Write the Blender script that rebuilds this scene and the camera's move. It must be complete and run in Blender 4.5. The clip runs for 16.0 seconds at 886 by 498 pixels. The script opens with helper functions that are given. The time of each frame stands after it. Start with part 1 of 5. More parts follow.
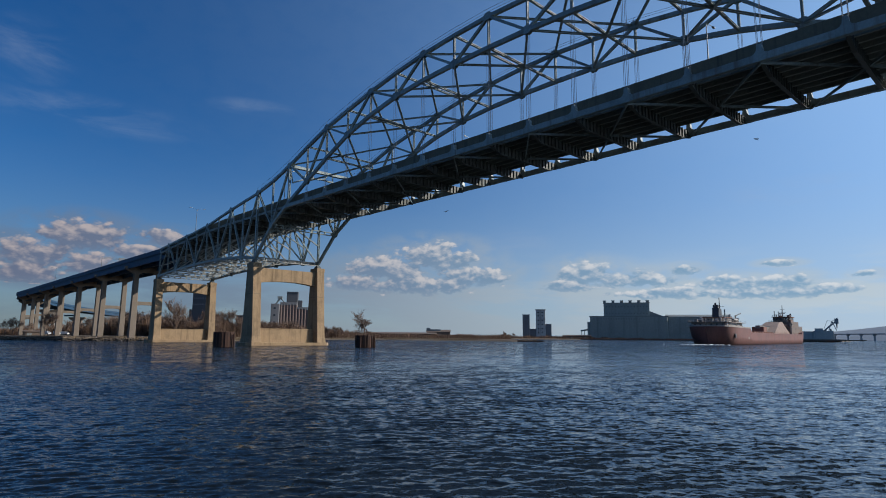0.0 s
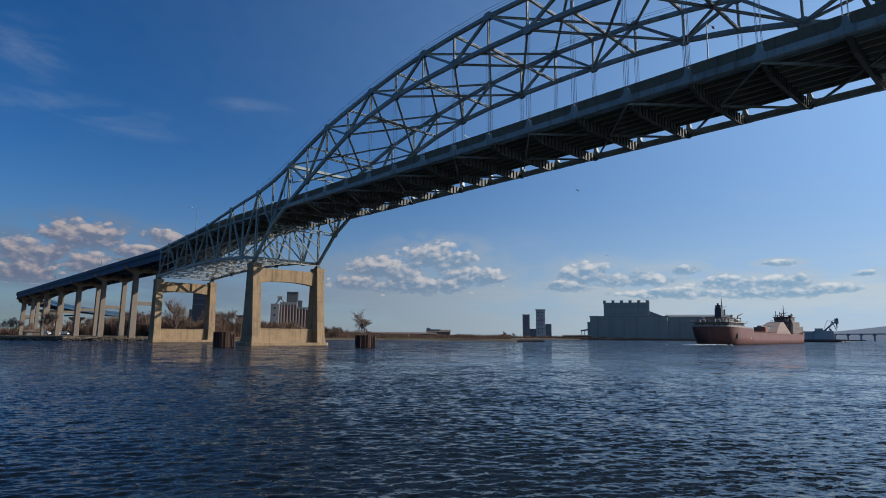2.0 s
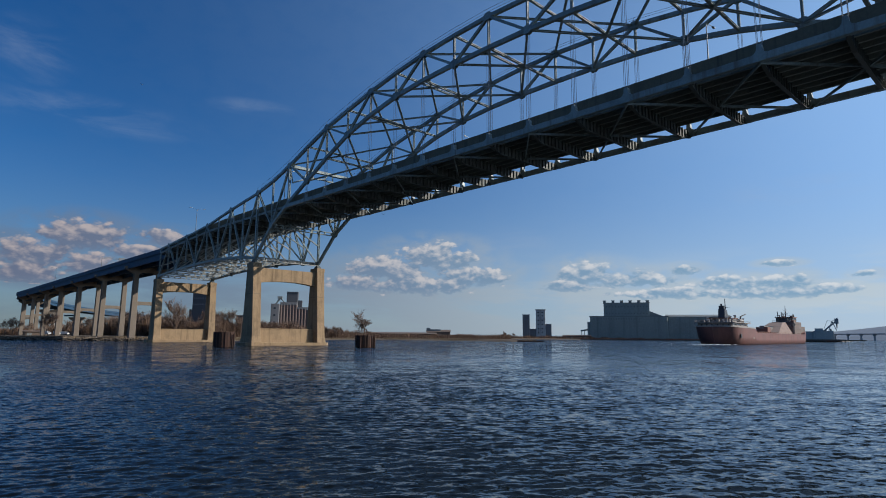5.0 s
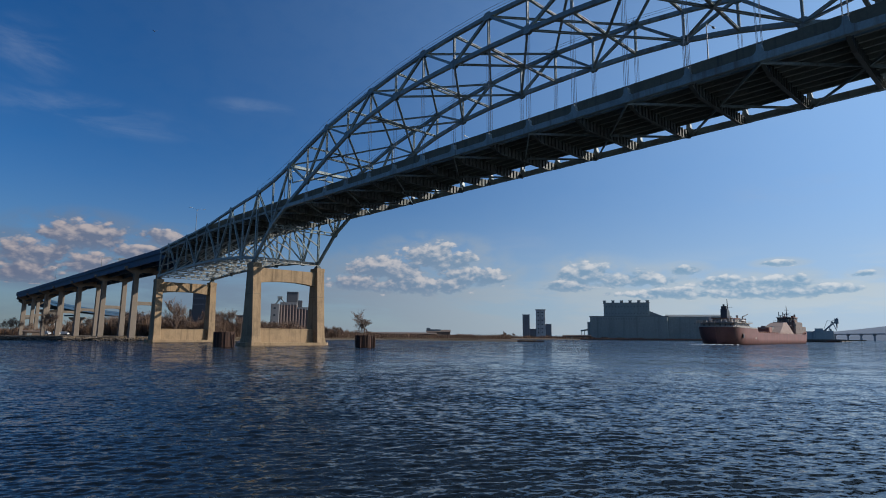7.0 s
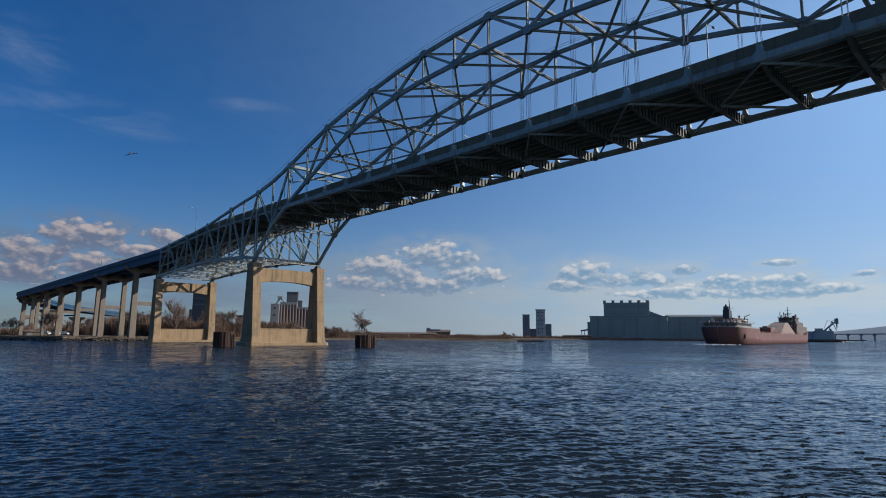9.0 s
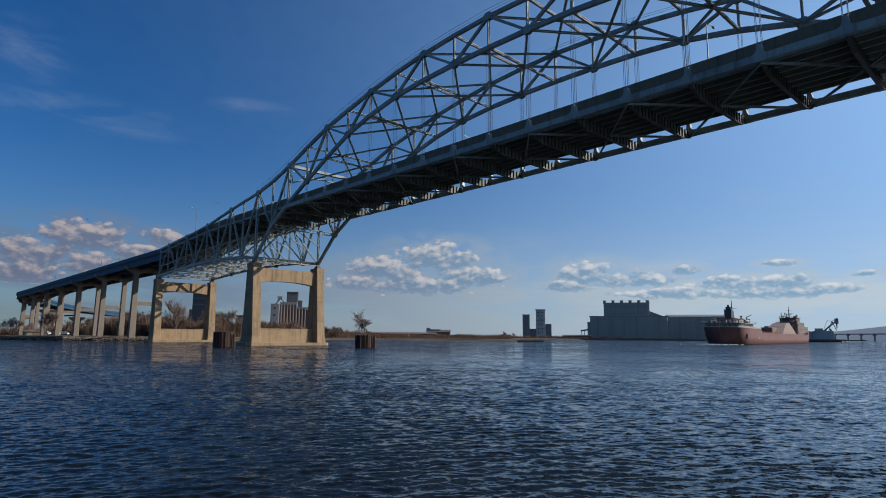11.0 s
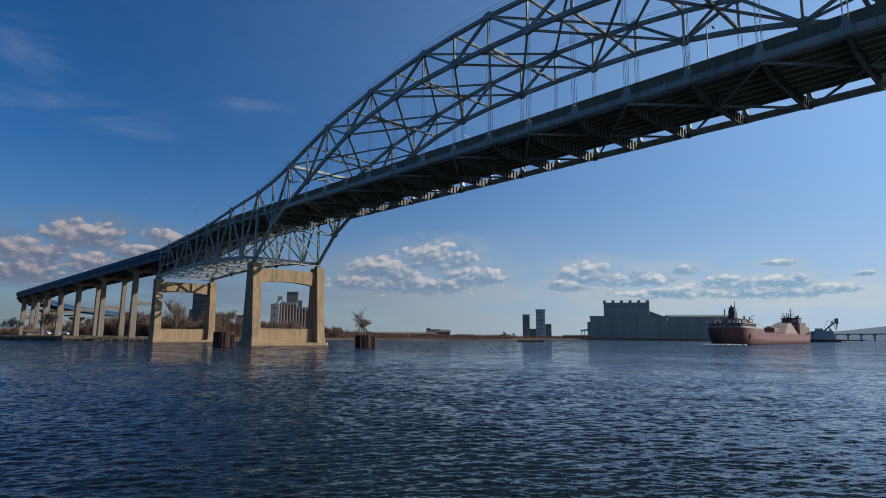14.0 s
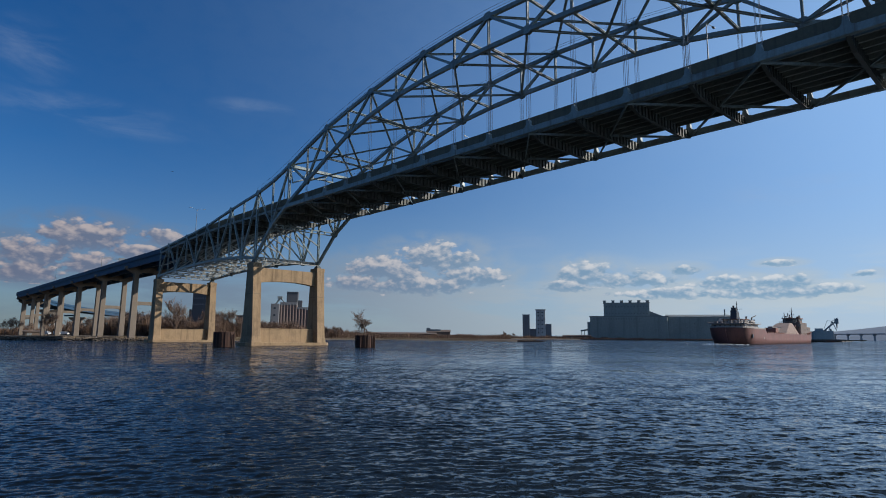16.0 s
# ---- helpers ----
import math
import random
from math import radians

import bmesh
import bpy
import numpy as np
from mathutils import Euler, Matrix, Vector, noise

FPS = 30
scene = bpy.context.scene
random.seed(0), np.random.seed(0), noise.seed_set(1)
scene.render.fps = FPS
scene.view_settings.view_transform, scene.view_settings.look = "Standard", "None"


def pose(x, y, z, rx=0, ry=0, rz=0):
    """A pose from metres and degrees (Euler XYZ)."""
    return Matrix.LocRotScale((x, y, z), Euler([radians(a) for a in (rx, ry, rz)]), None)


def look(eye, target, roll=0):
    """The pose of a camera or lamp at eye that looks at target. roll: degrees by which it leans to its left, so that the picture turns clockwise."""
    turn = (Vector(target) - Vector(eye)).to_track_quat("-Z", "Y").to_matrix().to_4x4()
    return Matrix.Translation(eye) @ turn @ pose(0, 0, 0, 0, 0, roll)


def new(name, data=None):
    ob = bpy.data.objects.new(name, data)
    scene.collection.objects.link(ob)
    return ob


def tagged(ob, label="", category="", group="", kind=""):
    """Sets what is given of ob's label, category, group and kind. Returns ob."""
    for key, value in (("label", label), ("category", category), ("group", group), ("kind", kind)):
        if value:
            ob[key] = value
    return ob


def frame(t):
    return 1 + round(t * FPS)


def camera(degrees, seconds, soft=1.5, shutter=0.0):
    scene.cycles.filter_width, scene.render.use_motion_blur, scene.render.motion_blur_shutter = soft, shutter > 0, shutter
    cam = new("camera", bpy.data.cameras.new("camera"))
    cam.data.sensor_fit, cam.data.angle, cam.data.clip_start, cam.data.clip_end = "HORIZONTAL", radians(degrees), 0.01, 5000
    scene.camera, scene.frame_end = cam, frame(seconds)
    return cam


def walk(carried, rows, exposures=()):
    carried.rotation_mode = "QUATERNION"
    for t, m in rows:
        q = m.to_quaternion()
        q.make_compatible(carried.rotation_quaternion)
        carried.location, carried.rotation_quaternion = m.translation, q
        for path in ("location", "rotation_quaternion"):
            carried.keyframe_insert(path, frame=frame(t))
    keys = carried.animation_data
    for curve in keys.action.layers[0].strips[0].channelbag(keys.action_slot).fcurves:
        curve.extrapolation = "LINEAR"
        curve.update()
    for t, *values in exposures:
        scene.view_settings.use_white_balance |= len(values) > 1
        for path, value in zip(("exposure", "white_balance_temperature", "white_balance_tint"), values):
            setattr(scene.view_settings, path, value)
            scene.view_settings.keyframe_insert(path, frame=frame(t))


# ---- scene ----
# x runs along the bridge, y across it, the water lies at z = 0
PANEL = 9.144          # one truss panel, 30 feet
WIDE = 20.95           # between the two trusses
EYE = Vector((141.77, -76.14, 2.945))

cam = camera(74.257, 16.0, soft=1.0)
HEAD, TILT = radians(136.617), radians(8.5016)
AIM = EYE + Vector((math.cos(HEAD) * math.cos(TILT), math.sin(HEAD) * math.cos(TILT), math.sin(TILT))) * 100
walk(cam, [(0, look(EYE, AIM, 0.457)), (16, look(EYE, AIM, 0.457))], exposures=[(0, 0.0), (16, 0.0)])

# ---- daylight ----
SUN_AZ, SUN_EL = radians(47), radians(30)   # direction towards the sun, measured from +x
SUN = Vector((math.cos(SUN_AZ) * math.cos(SUN_EL), math.sin(SUN_AZ) * math.cos(SUN_EL), math.sin(SUN_EL)))
sun = new("sun", bpy.data.lights.new("sun", "SUN"))
sun.data.energy, sun.data.angle, sun.data.color = 5.0, radians(0.6), (1.0, 0.93, 0.82)
sun.matrix_world = look(SUN * 500, (0, 0, 0))


class Nodes:
    """Short hand for building a node tree."""

    def __init__(self, tree):
        self.tree = tree
        tree.nodes.clear()

    def add(self, kind, props=None, **inputs):
        n = self.tree.nodes.new("ShaderNode" + kind)
        for k, v in (props or {}).items():
            setattr(n, k, v)
        for k, v in inputs.items():
            self.put(n.inputs[k.replace("_", " ")], v)
        return n

    def put(self, socket, v):
        if isinstance(v, bpy.types.NodeSocket):
            self.tree.links.new(v, socket)
        elif isinstance(v, bpy.types.Node):
            self.tree.links.new(v.outputs[0], socket)
        else:
            socket.default_value = v

    def math(self, op, a, b=0.0, c=0.0):
        n = self.tree.nodes.new("ShaderNodeMath")
        n.operation = op
        for s, v in zip(n.inputs, (a, b, c)):
            self.put(s, v)
        return n.outputs[0]

    def mix(self, f, a, b):
        n = self.tree.nodes.new("ShaderNodeMix")
        n.data_type = "RGBA"
        for s, v in ((n.inputs[0], f), (n.inputs[6], a), (n.inputs[7], b)):
            self.put(s, v if not isinstance(v, tuple) or len(v) == 4 else (*v, 1))
        return n.outputs[2]

    def span(self, v, a, b, lo=0.0, hi=1.0):
        n = self.add("MapRange", {"interpolation_type": "SMOOTHSTEP"})
        for s, x in zip(n.inputs, (v, a, b, lo, hi)):
            self.put(s, x)
        return n.outputs[0]


# clouds by bearing, height, half width and half height, all in degrees
CUMULUS = ((168.5, 8.1, 3.0, 1.1), (172.0, 6.4, 2.6, 1.1), (167.6, 5.8, 2.3, 0.9), (162.4, 8.5, 2.1, 0.6), (172.4, 4.8, 2.3, 0.7), (164.6, 7.0, 1.9, 0.6),
           (137.4, 7.6, 3.5, 1.2), (141.8, 6.4, 4.0, 1.1), (144.5, 5.1, 2.8, 0.7), (134.0, 5.7, 3.4, 0.9), (139.0, 4.9, 4.7, 0.9),
           (122.6, 5.9, 2.4, 1.0), (124.8, 4.8, 2.4, 0.5), (118.1, 5.3, 3.0, 0.7), (114.1, 6.1, 1.3, 0.4), (110.5, 4.8, 2.6, 0.6), (106.2, 4.7, 1.7, 0.7),
           (106.5, 6.4, 1.2, 0.25), (102.6, 4.1, 1.6, 0.4), (100.7, 5.2, 0.8, 0.3), (115.2, 4.0, 4.2, 0.5), (107.9, 3.9, 4.5, 0.5))
CIRRUS = ((173.7, 22.1, 2.3, 1.7), (168.5, 18.1, 6.2, 1.0), (155.5, 20.9, 2.6, 0.5), (104.8, 12.5, 3.6, 0.8), (129.6, 8.5, 2.7, 1.4))


def make_world():
    w = bpy.data.worlds.new("sky")
    scene.world = w
    w.use_nodes = True
    N = Nodes(w.node_tree)
    sky = N.add("TexSky", {"sky_type": "NISHITA", "sun_disc": False, "sun_elevation": SUN_EL,
                           "sun_rotation": radians(90) - SUN_AZ, "altitude": 200.0, "air_density": 1.0,
                           "dust_density": 0.3, "ozone_density": 3.0})
    rich = N.add("HueSaturation", Saturation=1.36, Value=1.0, Color=sky.outputs[0])
    tint = N.add("VectorMath", {"operation": "MULTIPLY"})
    N.put(tint.inputs[0], rich)
    tint.inputs[1].default_value = (0.055, 0.066, 0.082)
    col = tint.outputs[0]
    way = N.add("TexCoord").outputs["Generated"]
    s = N.add("SeparateXYZ", Vector=way)
    az = N.math("MULTIPLY", N.math("ARCTAN2", s.outputs[1], s.outputs[0]), 180 / math.pi)
    el = N.math("MULTIPLY", N.math("ARCSINE", s.outputs[2]), 180 / math.pi)
    plane = N.add("CombineXYZ", X=az, Y=el).outputs[0]

    def cover(blobs, up=0.0, side=0.0, grow=1.25):
        total = None
        for a, e, wa, we in blobs:
            u = N.math("DIVIDE", N.math("SUBTRACT", az, a - side), wa * grow)
            v = N.math("DIVIDE", N.math("SUBTRACT", el, e - up), we * grow)
            q = N.math("SUBTRACT", 1.0, N.math("ADD", N.math("MULTIPLY", u, u), N.math("MULTIPLY", v, v)))
            total = q if total is None else N.math("SMOOTH_MAX", total, q, 0.4)
        return N.math("MAXIMUM", total, -3.0)

    # the sky whitens towards the sun and low over the harbour
    near = N.add("VectorMath", {"operation": "DOT_PRODUCT"})
    N.put(near.inputs[0], way)
    near.inputs[1].default_value = SUN
    glow = N.math("POWER", N.span(near.outputs["Value"], -0.5, 0.95), 1.5)
    col = N.mix(N.math("MULTIPLY", N.math("MULTIPLY", glow, N.span(el, 60.0, 16.0)), 0.66), col, (0.33, 0.56, 0.92))
    halo = N.math("MULTIPLY", N.math("POWER", N.math("MAXIMUM", near.outputs["Value"], 0.0), 4.0), 0.5)
    ring = N.add("VectorMath", {"operation": "MULTIPLY_ADD"})
    N.put(ring.inputs[0], N.add("CombineXYZ", X=halo, Y=halo, Z=halo))
    ring.inputs[1].default_value = (0.55, 0.78, 1.0)
    N.put(ring.inputs[2], col)
    col = ring.outputs[0]
    haze = N.math("POWER", N.span(el, 20.0, -1.0), 1.8)
    col = N.mix(N.math("MULTIPLY", haze, 0.68), col, N.mix(N.span(near.outputs["Value"], -0.75, 0.6), (0.08, 0.12, 0.19), (0.44, 0.55, 0.69)))
    # heaped clouds: domed tops, flat bases, crests lit on the sun's side
    total, num, den = None, 0.0, 0.001
    for a, e, wa, we in CUMULUS:
        u = N.math("MULTIPLY_ADD", az, 1 / (wa * 1.05), -a / (wa * 1.05))
        h = N.math("MULTIPLY_ADD", el, 1 / we, -e / we)
        v = N.math("MULTIPLY_ADD", N.math("MINIMUM", h, 0.0), 0.1, N.math("MULTIPLY", h, 0.9))
        q = N.math("SUBTRACT", 1.0, N.math("MULTIPLY_ADD", u, u, N.math("MULTIPLY", v, v)))
        total = q if total is None else N.math("SMOOTH_MAX", total, q, 0.3)
        w1 = N.math("MAXIMUM", N.math("ADD", q, 0.5), 0.0)
        wgt = N.math("MULTIPLY", w1, w1)
        num = N.math("MULTIPLY_ADD", wgt, h, num)
        den = N.math("ADD", den, wgt)
    total = N.math("MAXIMUM", total, -4.0)
    height = N.math("DIVIDE", num, den)

    def billows(shift):
        flat = N.add("Mapping", Vector=plane, Location=shift, Scale=(0.34, 0.55, 1))
        n = N.add("TexNoise", Vector=flat, Scale=1.0, Detail=8.0, Roughness=0.55)
        bent = N.add("VectorMath", {"operation": "MULTIPLY_ADD"})
        N.put(bent.inputs[0], n.outputs[1])
        bent.inputs[1].default_value = (0.4, 0.4, 0)
        N.put(bent.inputs[2], flat)
        v = N.add("TexVoronoi", {"feature": "SMOOTH_F1"}, Vector=bent, Scale=3.0, Smoothness=0.35, Detail=2.0, Roughness=0.5)
        lump = N.math("SUBTRACT", 0.42, v.outputs["Distance"])
        return n.outputs[0], N.math("ADD", N.math("MULTIPLY", N.math("SUBTRACT", n.outputs[0], 0.5), 2.3), N.math("MULTIPLY", lump, 1.0))

    puff, lumps = billows((0, 0, 0))
    ahead = billows((-0.11, 0.22, 0))[1]
    dens = N.math("ADD", N.math("MULTIPLY_ADD", total, 0.8, 0.78), lumps)
    mask = N.math("MULTIPLY", N.span(dens, 0.0, 0.6), N.span(height, -1.4, -0.1, 0.5, 1.0))
    relief = N.math("SUBTRACT", lumps, ahead)
    top = N.math("ADD", N.math("MULTIPLY", height, 0.62), N.math("MULTIPLY", relief, 1.0))
    lit = N.math("MULTIPLY", N.span(top, -0.4, 1.12), N.span(dens, 2.4, 0.3, 0.8, 1.0))
    side = N.span(near.outputs["Value"], -0.5, 0.6)
    cloud = N.mix(lit, N.mix(side, (0.13, 0.16, 0.245), (0.21, 0.36, 0.52)), N.mix(side, (0.47, 0.41, 0.41), (0.66, 0.70, 0.74)))
    # broken veil between the heaps
    veil = N.math("MULTIPLY", N.span(total, -4.5, 0.2), N.span(puff, 0.30, 0.60))
    col = N.mix(N.math("MULTIPLY", veil, 0.62), col, N.mix(side, (0.14, 0.185, 0.27), (0.42, 0.51, 0.59)))
    # a pale uneven band low over the horizon
    long = N.add("Mapping", Vector=plane, Scale=(0.09, 0.42, 1))
    drift = N.add("TexNoise", Vector=long, Scale=1.0, Detail=7.0, Roughness=0.55).outputs[0]
    band = N.math("MULTIPLY", N.math("MULTIPLY", N.span(el, 8.5, 4.0), N.span(el, -1.0, 2.5, 0.6, 1.0)), N.span(drift, 0.40, 0.60))
    col = N.mix(N.math("MULTIPLY", band, 0.6), col, N.mix(side, (0.10, 0.148, 0.24), (0.53, 0.60, 0.635)))
    col = N.mix(N.math("MULTIPLY", mask, 0.93), col, cloud)
    # thin high streaks
    comb = N.add("Mapping", Vector=plane, Rotation=(0, 0, radians(-14)), Scale=(0.12, 0.42, 1))
    wisp = N.add("TexNoise", Vector=comb, Scale=1.0, Detail=8.0, Roughness=0.6, Distortion=0.6).outputs[0]
    thin = N.math("MULTIPLY", N.span(cover(CIRRUS), -1.2, 1.0), N.span(wisp, 0.38, 0.8))
    col = N.mix(N.math("MULTIPLY", thin, 0.2), col, (0.36, 0.43, 0.55))
    out = N.add("Background", Color=col, Strength=1.0)
    N.add("OutputWorld", Surface=out)


make_world()
# ---- materials ----
def surface(name, color, rough=0.6, metal=0.0, spots=None, grain=0.0, size=1.0, bump=0.0, streak=None, vary=0.0, amount=0.5, ior=1.5, island=0.0):
    """A painted, rusty or mineral surface: base colour, blotches at one scale, grain at another, drips, fine relief."""
    m = bpy.data.materials.new(name)
    m.use_nodes = True
    N = Nodes(m.node_tree)
    at = N.add("TexCoord").outputs["Object"]
    col = (*color, 1)
    if vary:
        rnd = N.add("ObjectInfo").outputs["Random"]
        col = N.mix(rnd, tuple(c * (1 - vary) for c in color), tuple(min(1, c * (1 + vary)) for c in color))
    if island:
        each = N.add("NewGeometry").outputs["Random Per Island"]
        col = N.mix(each, tuple(c * (1 - island) for c in color), tuple(c * (1 + island) for c in color))
    if spots:
        n = N.add("TexNoise", Vector=at, Scale=size, Detail=7.0, Roughness=0.65)
        col = N.mix(N.math("MULTIPLY", N.span(n.outputs[0], 0.45, 0.68), amount), col, spots)
    if streak:
        mp = N.add("Mapping", Vector=at, Scale=(2.6 * size, 2.6 * size, 0.08 * size))
        n = N.add("TexNoise", Vector=mp, Scale=1.0, Detail=6.0, Roughness=0.7)
        col = N.mix(N.math("MULTIPLY", N.span(n.outputs[0], 0.48, 0.72), 0.75), col, streak)
    fine = N.add("TexNoise", Vector=at, Scale=size * 9, Detail=5.0, Roughness=0.7)
    if grain:
        g = N.span(fine.outputs[0], 0.25, 0.75, 1 - grain, 1 + grain)
        v = N.add("VectorMath", {"operation": "SCALE"})
        N.put(v.inputs[0], col[:3] if isinstance(col, tuple) else col)
        N.put(v.inputs["Scale"], g)
        col = v.outputs[0]
    b = N.add("BsdfPrincipled", Base_Color=col, Metallic=metal, IOR=ior)
    N.put(b.inputs["Roughness"], N.span(fine.outputs[0], 0.2, 0.8, max(0.02, rough - 0.08), min(1, rough + 0.08)))
    if bump:
        k = N.add("Bump", Strength=0.6, Distance=bump, Height=fine.outputs[0])
        N.put(b.inputs["Normal"], k)
    N.add("OutputMaterial", Surface=b)
    return m


STEEL = surface("blue_grey_bridge_paint", (0.165, 0.22, 0.23), 0.45, spots=(0.06, 0.075, 0.075), grain=0.12, size=0.35, streak=(0.10, 0.075, 0.055), vary=0.12)
# darker than the truss paint: under-deck shade is put into the colour
STEEL_SHADED = surface("weathered_shaded_floor_steel", (0.066, 0.079, 0.076), 0.55, spots=(0.06, 0.045, 0.035), grain=0.15, size=0.4, vary=0.15)
# lighter than the girders, standing in for light bounced off the water
STRINGER = surface("bounce_lit_stringer_paint", (0.19, 0.215, 0.195), 0.6, spots=(0.12, 0.11, 0.09), grain=0.15, size=0.4, vary=0.15)
# paler than the bridge paint, with the sun on these braces coloured in
STEEL_SUNLIT = surface("sunlit_brace_paint", (0.22, 0.235, 0.23), 0.5, spots=(0.22, 0.22, 0.2), grain=0.12, size=0.4, streak=(0.2, 0.16, 0.12), vary=0.15)
GIRDER = surface("blue_girder_paint", (0.012, 0.055, 0.115), 0.75, spots=(0.012, 0.04, 0.075), grain=0.1, size=0.15, streak=(0.02, 0.05, 0.085))
CONCRETE = surface("weathered_pier_concrete", (0.285, 0.197, 0.115), 0.88, spots=(0.19, 0.13, 0.077), grain=0.14, size=0.35, bump=0.03, streak=(0.09, 0.06, 0.033), amount=0.8)
BENT = surface("grey_bent_concrete", (0.175, 0.143, 0.115), 0.9, spots=(0.145, 0.12, 0.095), grain=0.1, size=0.3, bump=0.03, streak=(0.15, 0.12, 0.09), amount=0.7)
SLAB = surface("deck_concrete", (0.40, 0.39, 0.35), 0.9, spots=(0.08, 0.075, 0.07), grain=0.12, size=0.3, streak=(0.06, 0.055, 0.05))
# stained concrete whose dark base also carries the parapet's shade
PARAPET = surface("stained_shaded_concrete", (0.105, 0.105, 0.08), 0.9, spots=(0.07, 0.07, 0.055), grain=0.15, size=0.3, streak=(0.04, 0.04, 0.035))
ASPHALT = surface("asphalt", (0.05, 0.05, 0.052), 0.9, spots=(0.08, 0.08, 0.08), grain=0.2, size=0.5)
GALV = surface("galvanised_steel", (0.15, 0.16, 0.17), 0.45, metal=0.6, grain=0.1, size=0.8)
RUST = surface("rusted_sheet_pile", (0.038, 0.018, 0.013), 0.9, spots=(0.02, 0.014, 0.012), grain=0.3, size=0.9, streak=(0.085, 0.032, 0.017), vary=0.2)
WOODEN = surface("grey_timber", (0.14, 0.11, 0.085), 0.9, spots=(0.07, 0.055, 0.045), grain=0.25, size=1.0, vary=0.3)
SOIL = surface("dry_grass_bank", (0.10, 0.07, 0.042), 0.95, spots=(0.05, 0.036, 0.022), grain=0.35, size=0.08, amount=0.8)
STONE = surface("riprap_stone", (0.065, 0.053, 0.042), 0.9, spots=(0.045, 0.038, 0.03), grain=0.2, size=1.2, vary=0.35)
LENS = surface("lamp_glass", (0.6, 0.6, 0.58), 0.2)


# ---- mesh helpers ----
class Geo:
    """Gathers vertices and faces for one mesh."""

    def __init__(self):
        self.v, self.f = [], []

    def add(self, verts, faces):
        n = len(self.v)
        self.v += [tuple(p) for p in verts]
        self.f += [tuple(i + n for i in f) for f in faces]
        return self

    def box(self, lo, hi, chop=0.0):
        (a, b, c), (d, e, f) = lo, hi
        h = chop
        ring = [(a + h, b), (d - h, b), (d, b + h), (d, e - h), (d - h, e), (a + h, e), (a, e - h), (a, b + h)] if h else [(a, b), (d, b), (d, e), (a, e)]
        n = len(ring)
        v = [(x, y, c) for x, y in ring] + [(x, y, f) for x, y in ring]
        return self.add(v, [tuple(range(n))[::-1], tuple(range(n, 2 * n))] + [(i, (i + 1) % n, n + (i + 1) % n, n + i) for i in range(n)])

    def prism(self, outline, axis, lo, hi):
        """An outline of two coordinates pushed along an axis."""
        def place(p, w):
            p = list(p)
            p.insert("xyz".index(axis), w)
            return p
        n = len(outline)
        v = [place(p, lo) for p in outline] + [place(p, hi) for p in outline]
        return self.add(v, [tuple(range(n))[::-1], tuple(range(n, 2 * n))] + [(i, (i + 1) % n, n + (i + 1) % n, n + i) for i in range(n)])

    def beam(self, a, b, w, h, side=(0, 1, 0), shape="box"):
        """A straight member from a to b: w across (along side), h deep."""
        a, b = Vector(a), Vector(b)
        d = (b - a).normalized()
        s = Vector(side)
        s = (s - d * s.dot(d))
        s = s.normalized() if s.length > 1e-4 else d.orthogonal().normalized()
        u = d.cross(s)

        def bar(c, ww, hh):
            v = [e + c[0] * s + c[1] * u + i * s * ww / 2 + j * u * hh / 2 for e in (a, b) for i, j in ((-1, -1), (1, -1), (1, 1), (-1, 1))]
            self.add(v, [(3, 2, 1, 0), (4, 5, 6, 7), (0, 1, 5, 4), (1, 2, 6, 5), (2, 3, 7, 6), (3, 0, 4, 7)])
        if shape == "box":
            bar((0, 0), w, h)
        elif shape == "H":
            t = min(w, h) * 0.13
            bar((-w / 2 + t / 2, 0), t, h)
            bar((w / 2 - t / 2, 0), t, h)
            bar((0, 0), w - 2 * t, t)
        elif shape == "I":
            t = h * 0.06
            bar((0, h / 2 - t / 2), w, t)
            bar((0, -h / 2 + t / 2), w, t)
            bar((0, 0), w * 0.12, h - 2 * t)
        elif shape == "laced":
            t = w * 0.16
            bar((-w / 2 + t / 2, 0), t, h)
            bar((w / 2 - t / 2, 0), t, h)
            L = (b - a).length
            n = max(2, int(L / (w * 1.5)))
            for i in range(n):
                p, r = a + d * L * i / n, a + d * L * (i + 1) / n
                g = 1 if i % 2 else -1
                for k in (-1, 1):
                    p2, r2 = p + s * g * w * 0.4 + u * k * h * 0.45, r - s * g * w * 0.4 + u * k * h * 0.45
                    self.beam(p2, r2, 0.10, 0.03, s)
        return self

    def tube(self, path, radii, n=8, caps=True):
        rings = []
        for i, p in enumerate(path):
            p = Vector(p)
            d = (Vector(path[min(i + 1, len(path) - 1)]) - Vector(path[max(i - 1, 0)])).normalized()
            s = d.orthogonal().normalized() if abs(d.z) < 0.9 else (Vector((1, 0, 0)) - d * d.x).normalized()
            u = d.cross(s)
            r = radii[i] if isinstance(radii, (list, tuple)) else radii
            rings += [p + (s * math.cos(2 * math.pi * j / n) + u * math.sin(2 * math.pi * j / n)) * r for j in range(n)]
        f = [(i * n + j, i * n + (j + 1) % n, (i + 1) * n + (j + 1) % n, (i + 1) * n + j) for i in range(len(path) - 1) for j in range(n)]
        if caps:
            f += [tuple(range(n))[::-1], tuple(range(len(rings) - n, len(rings)))]
        return self.add(rings, f)

    def mesh(self, name, smooth=False):
        me = bpy.data.meshes.new(name)
        me.from_pydata(self.v, [], self.f)
        me.update()
        if smooth:
            me.polygons.foreach_set("use_smooth", [True] * len(me.polygons))
        return me


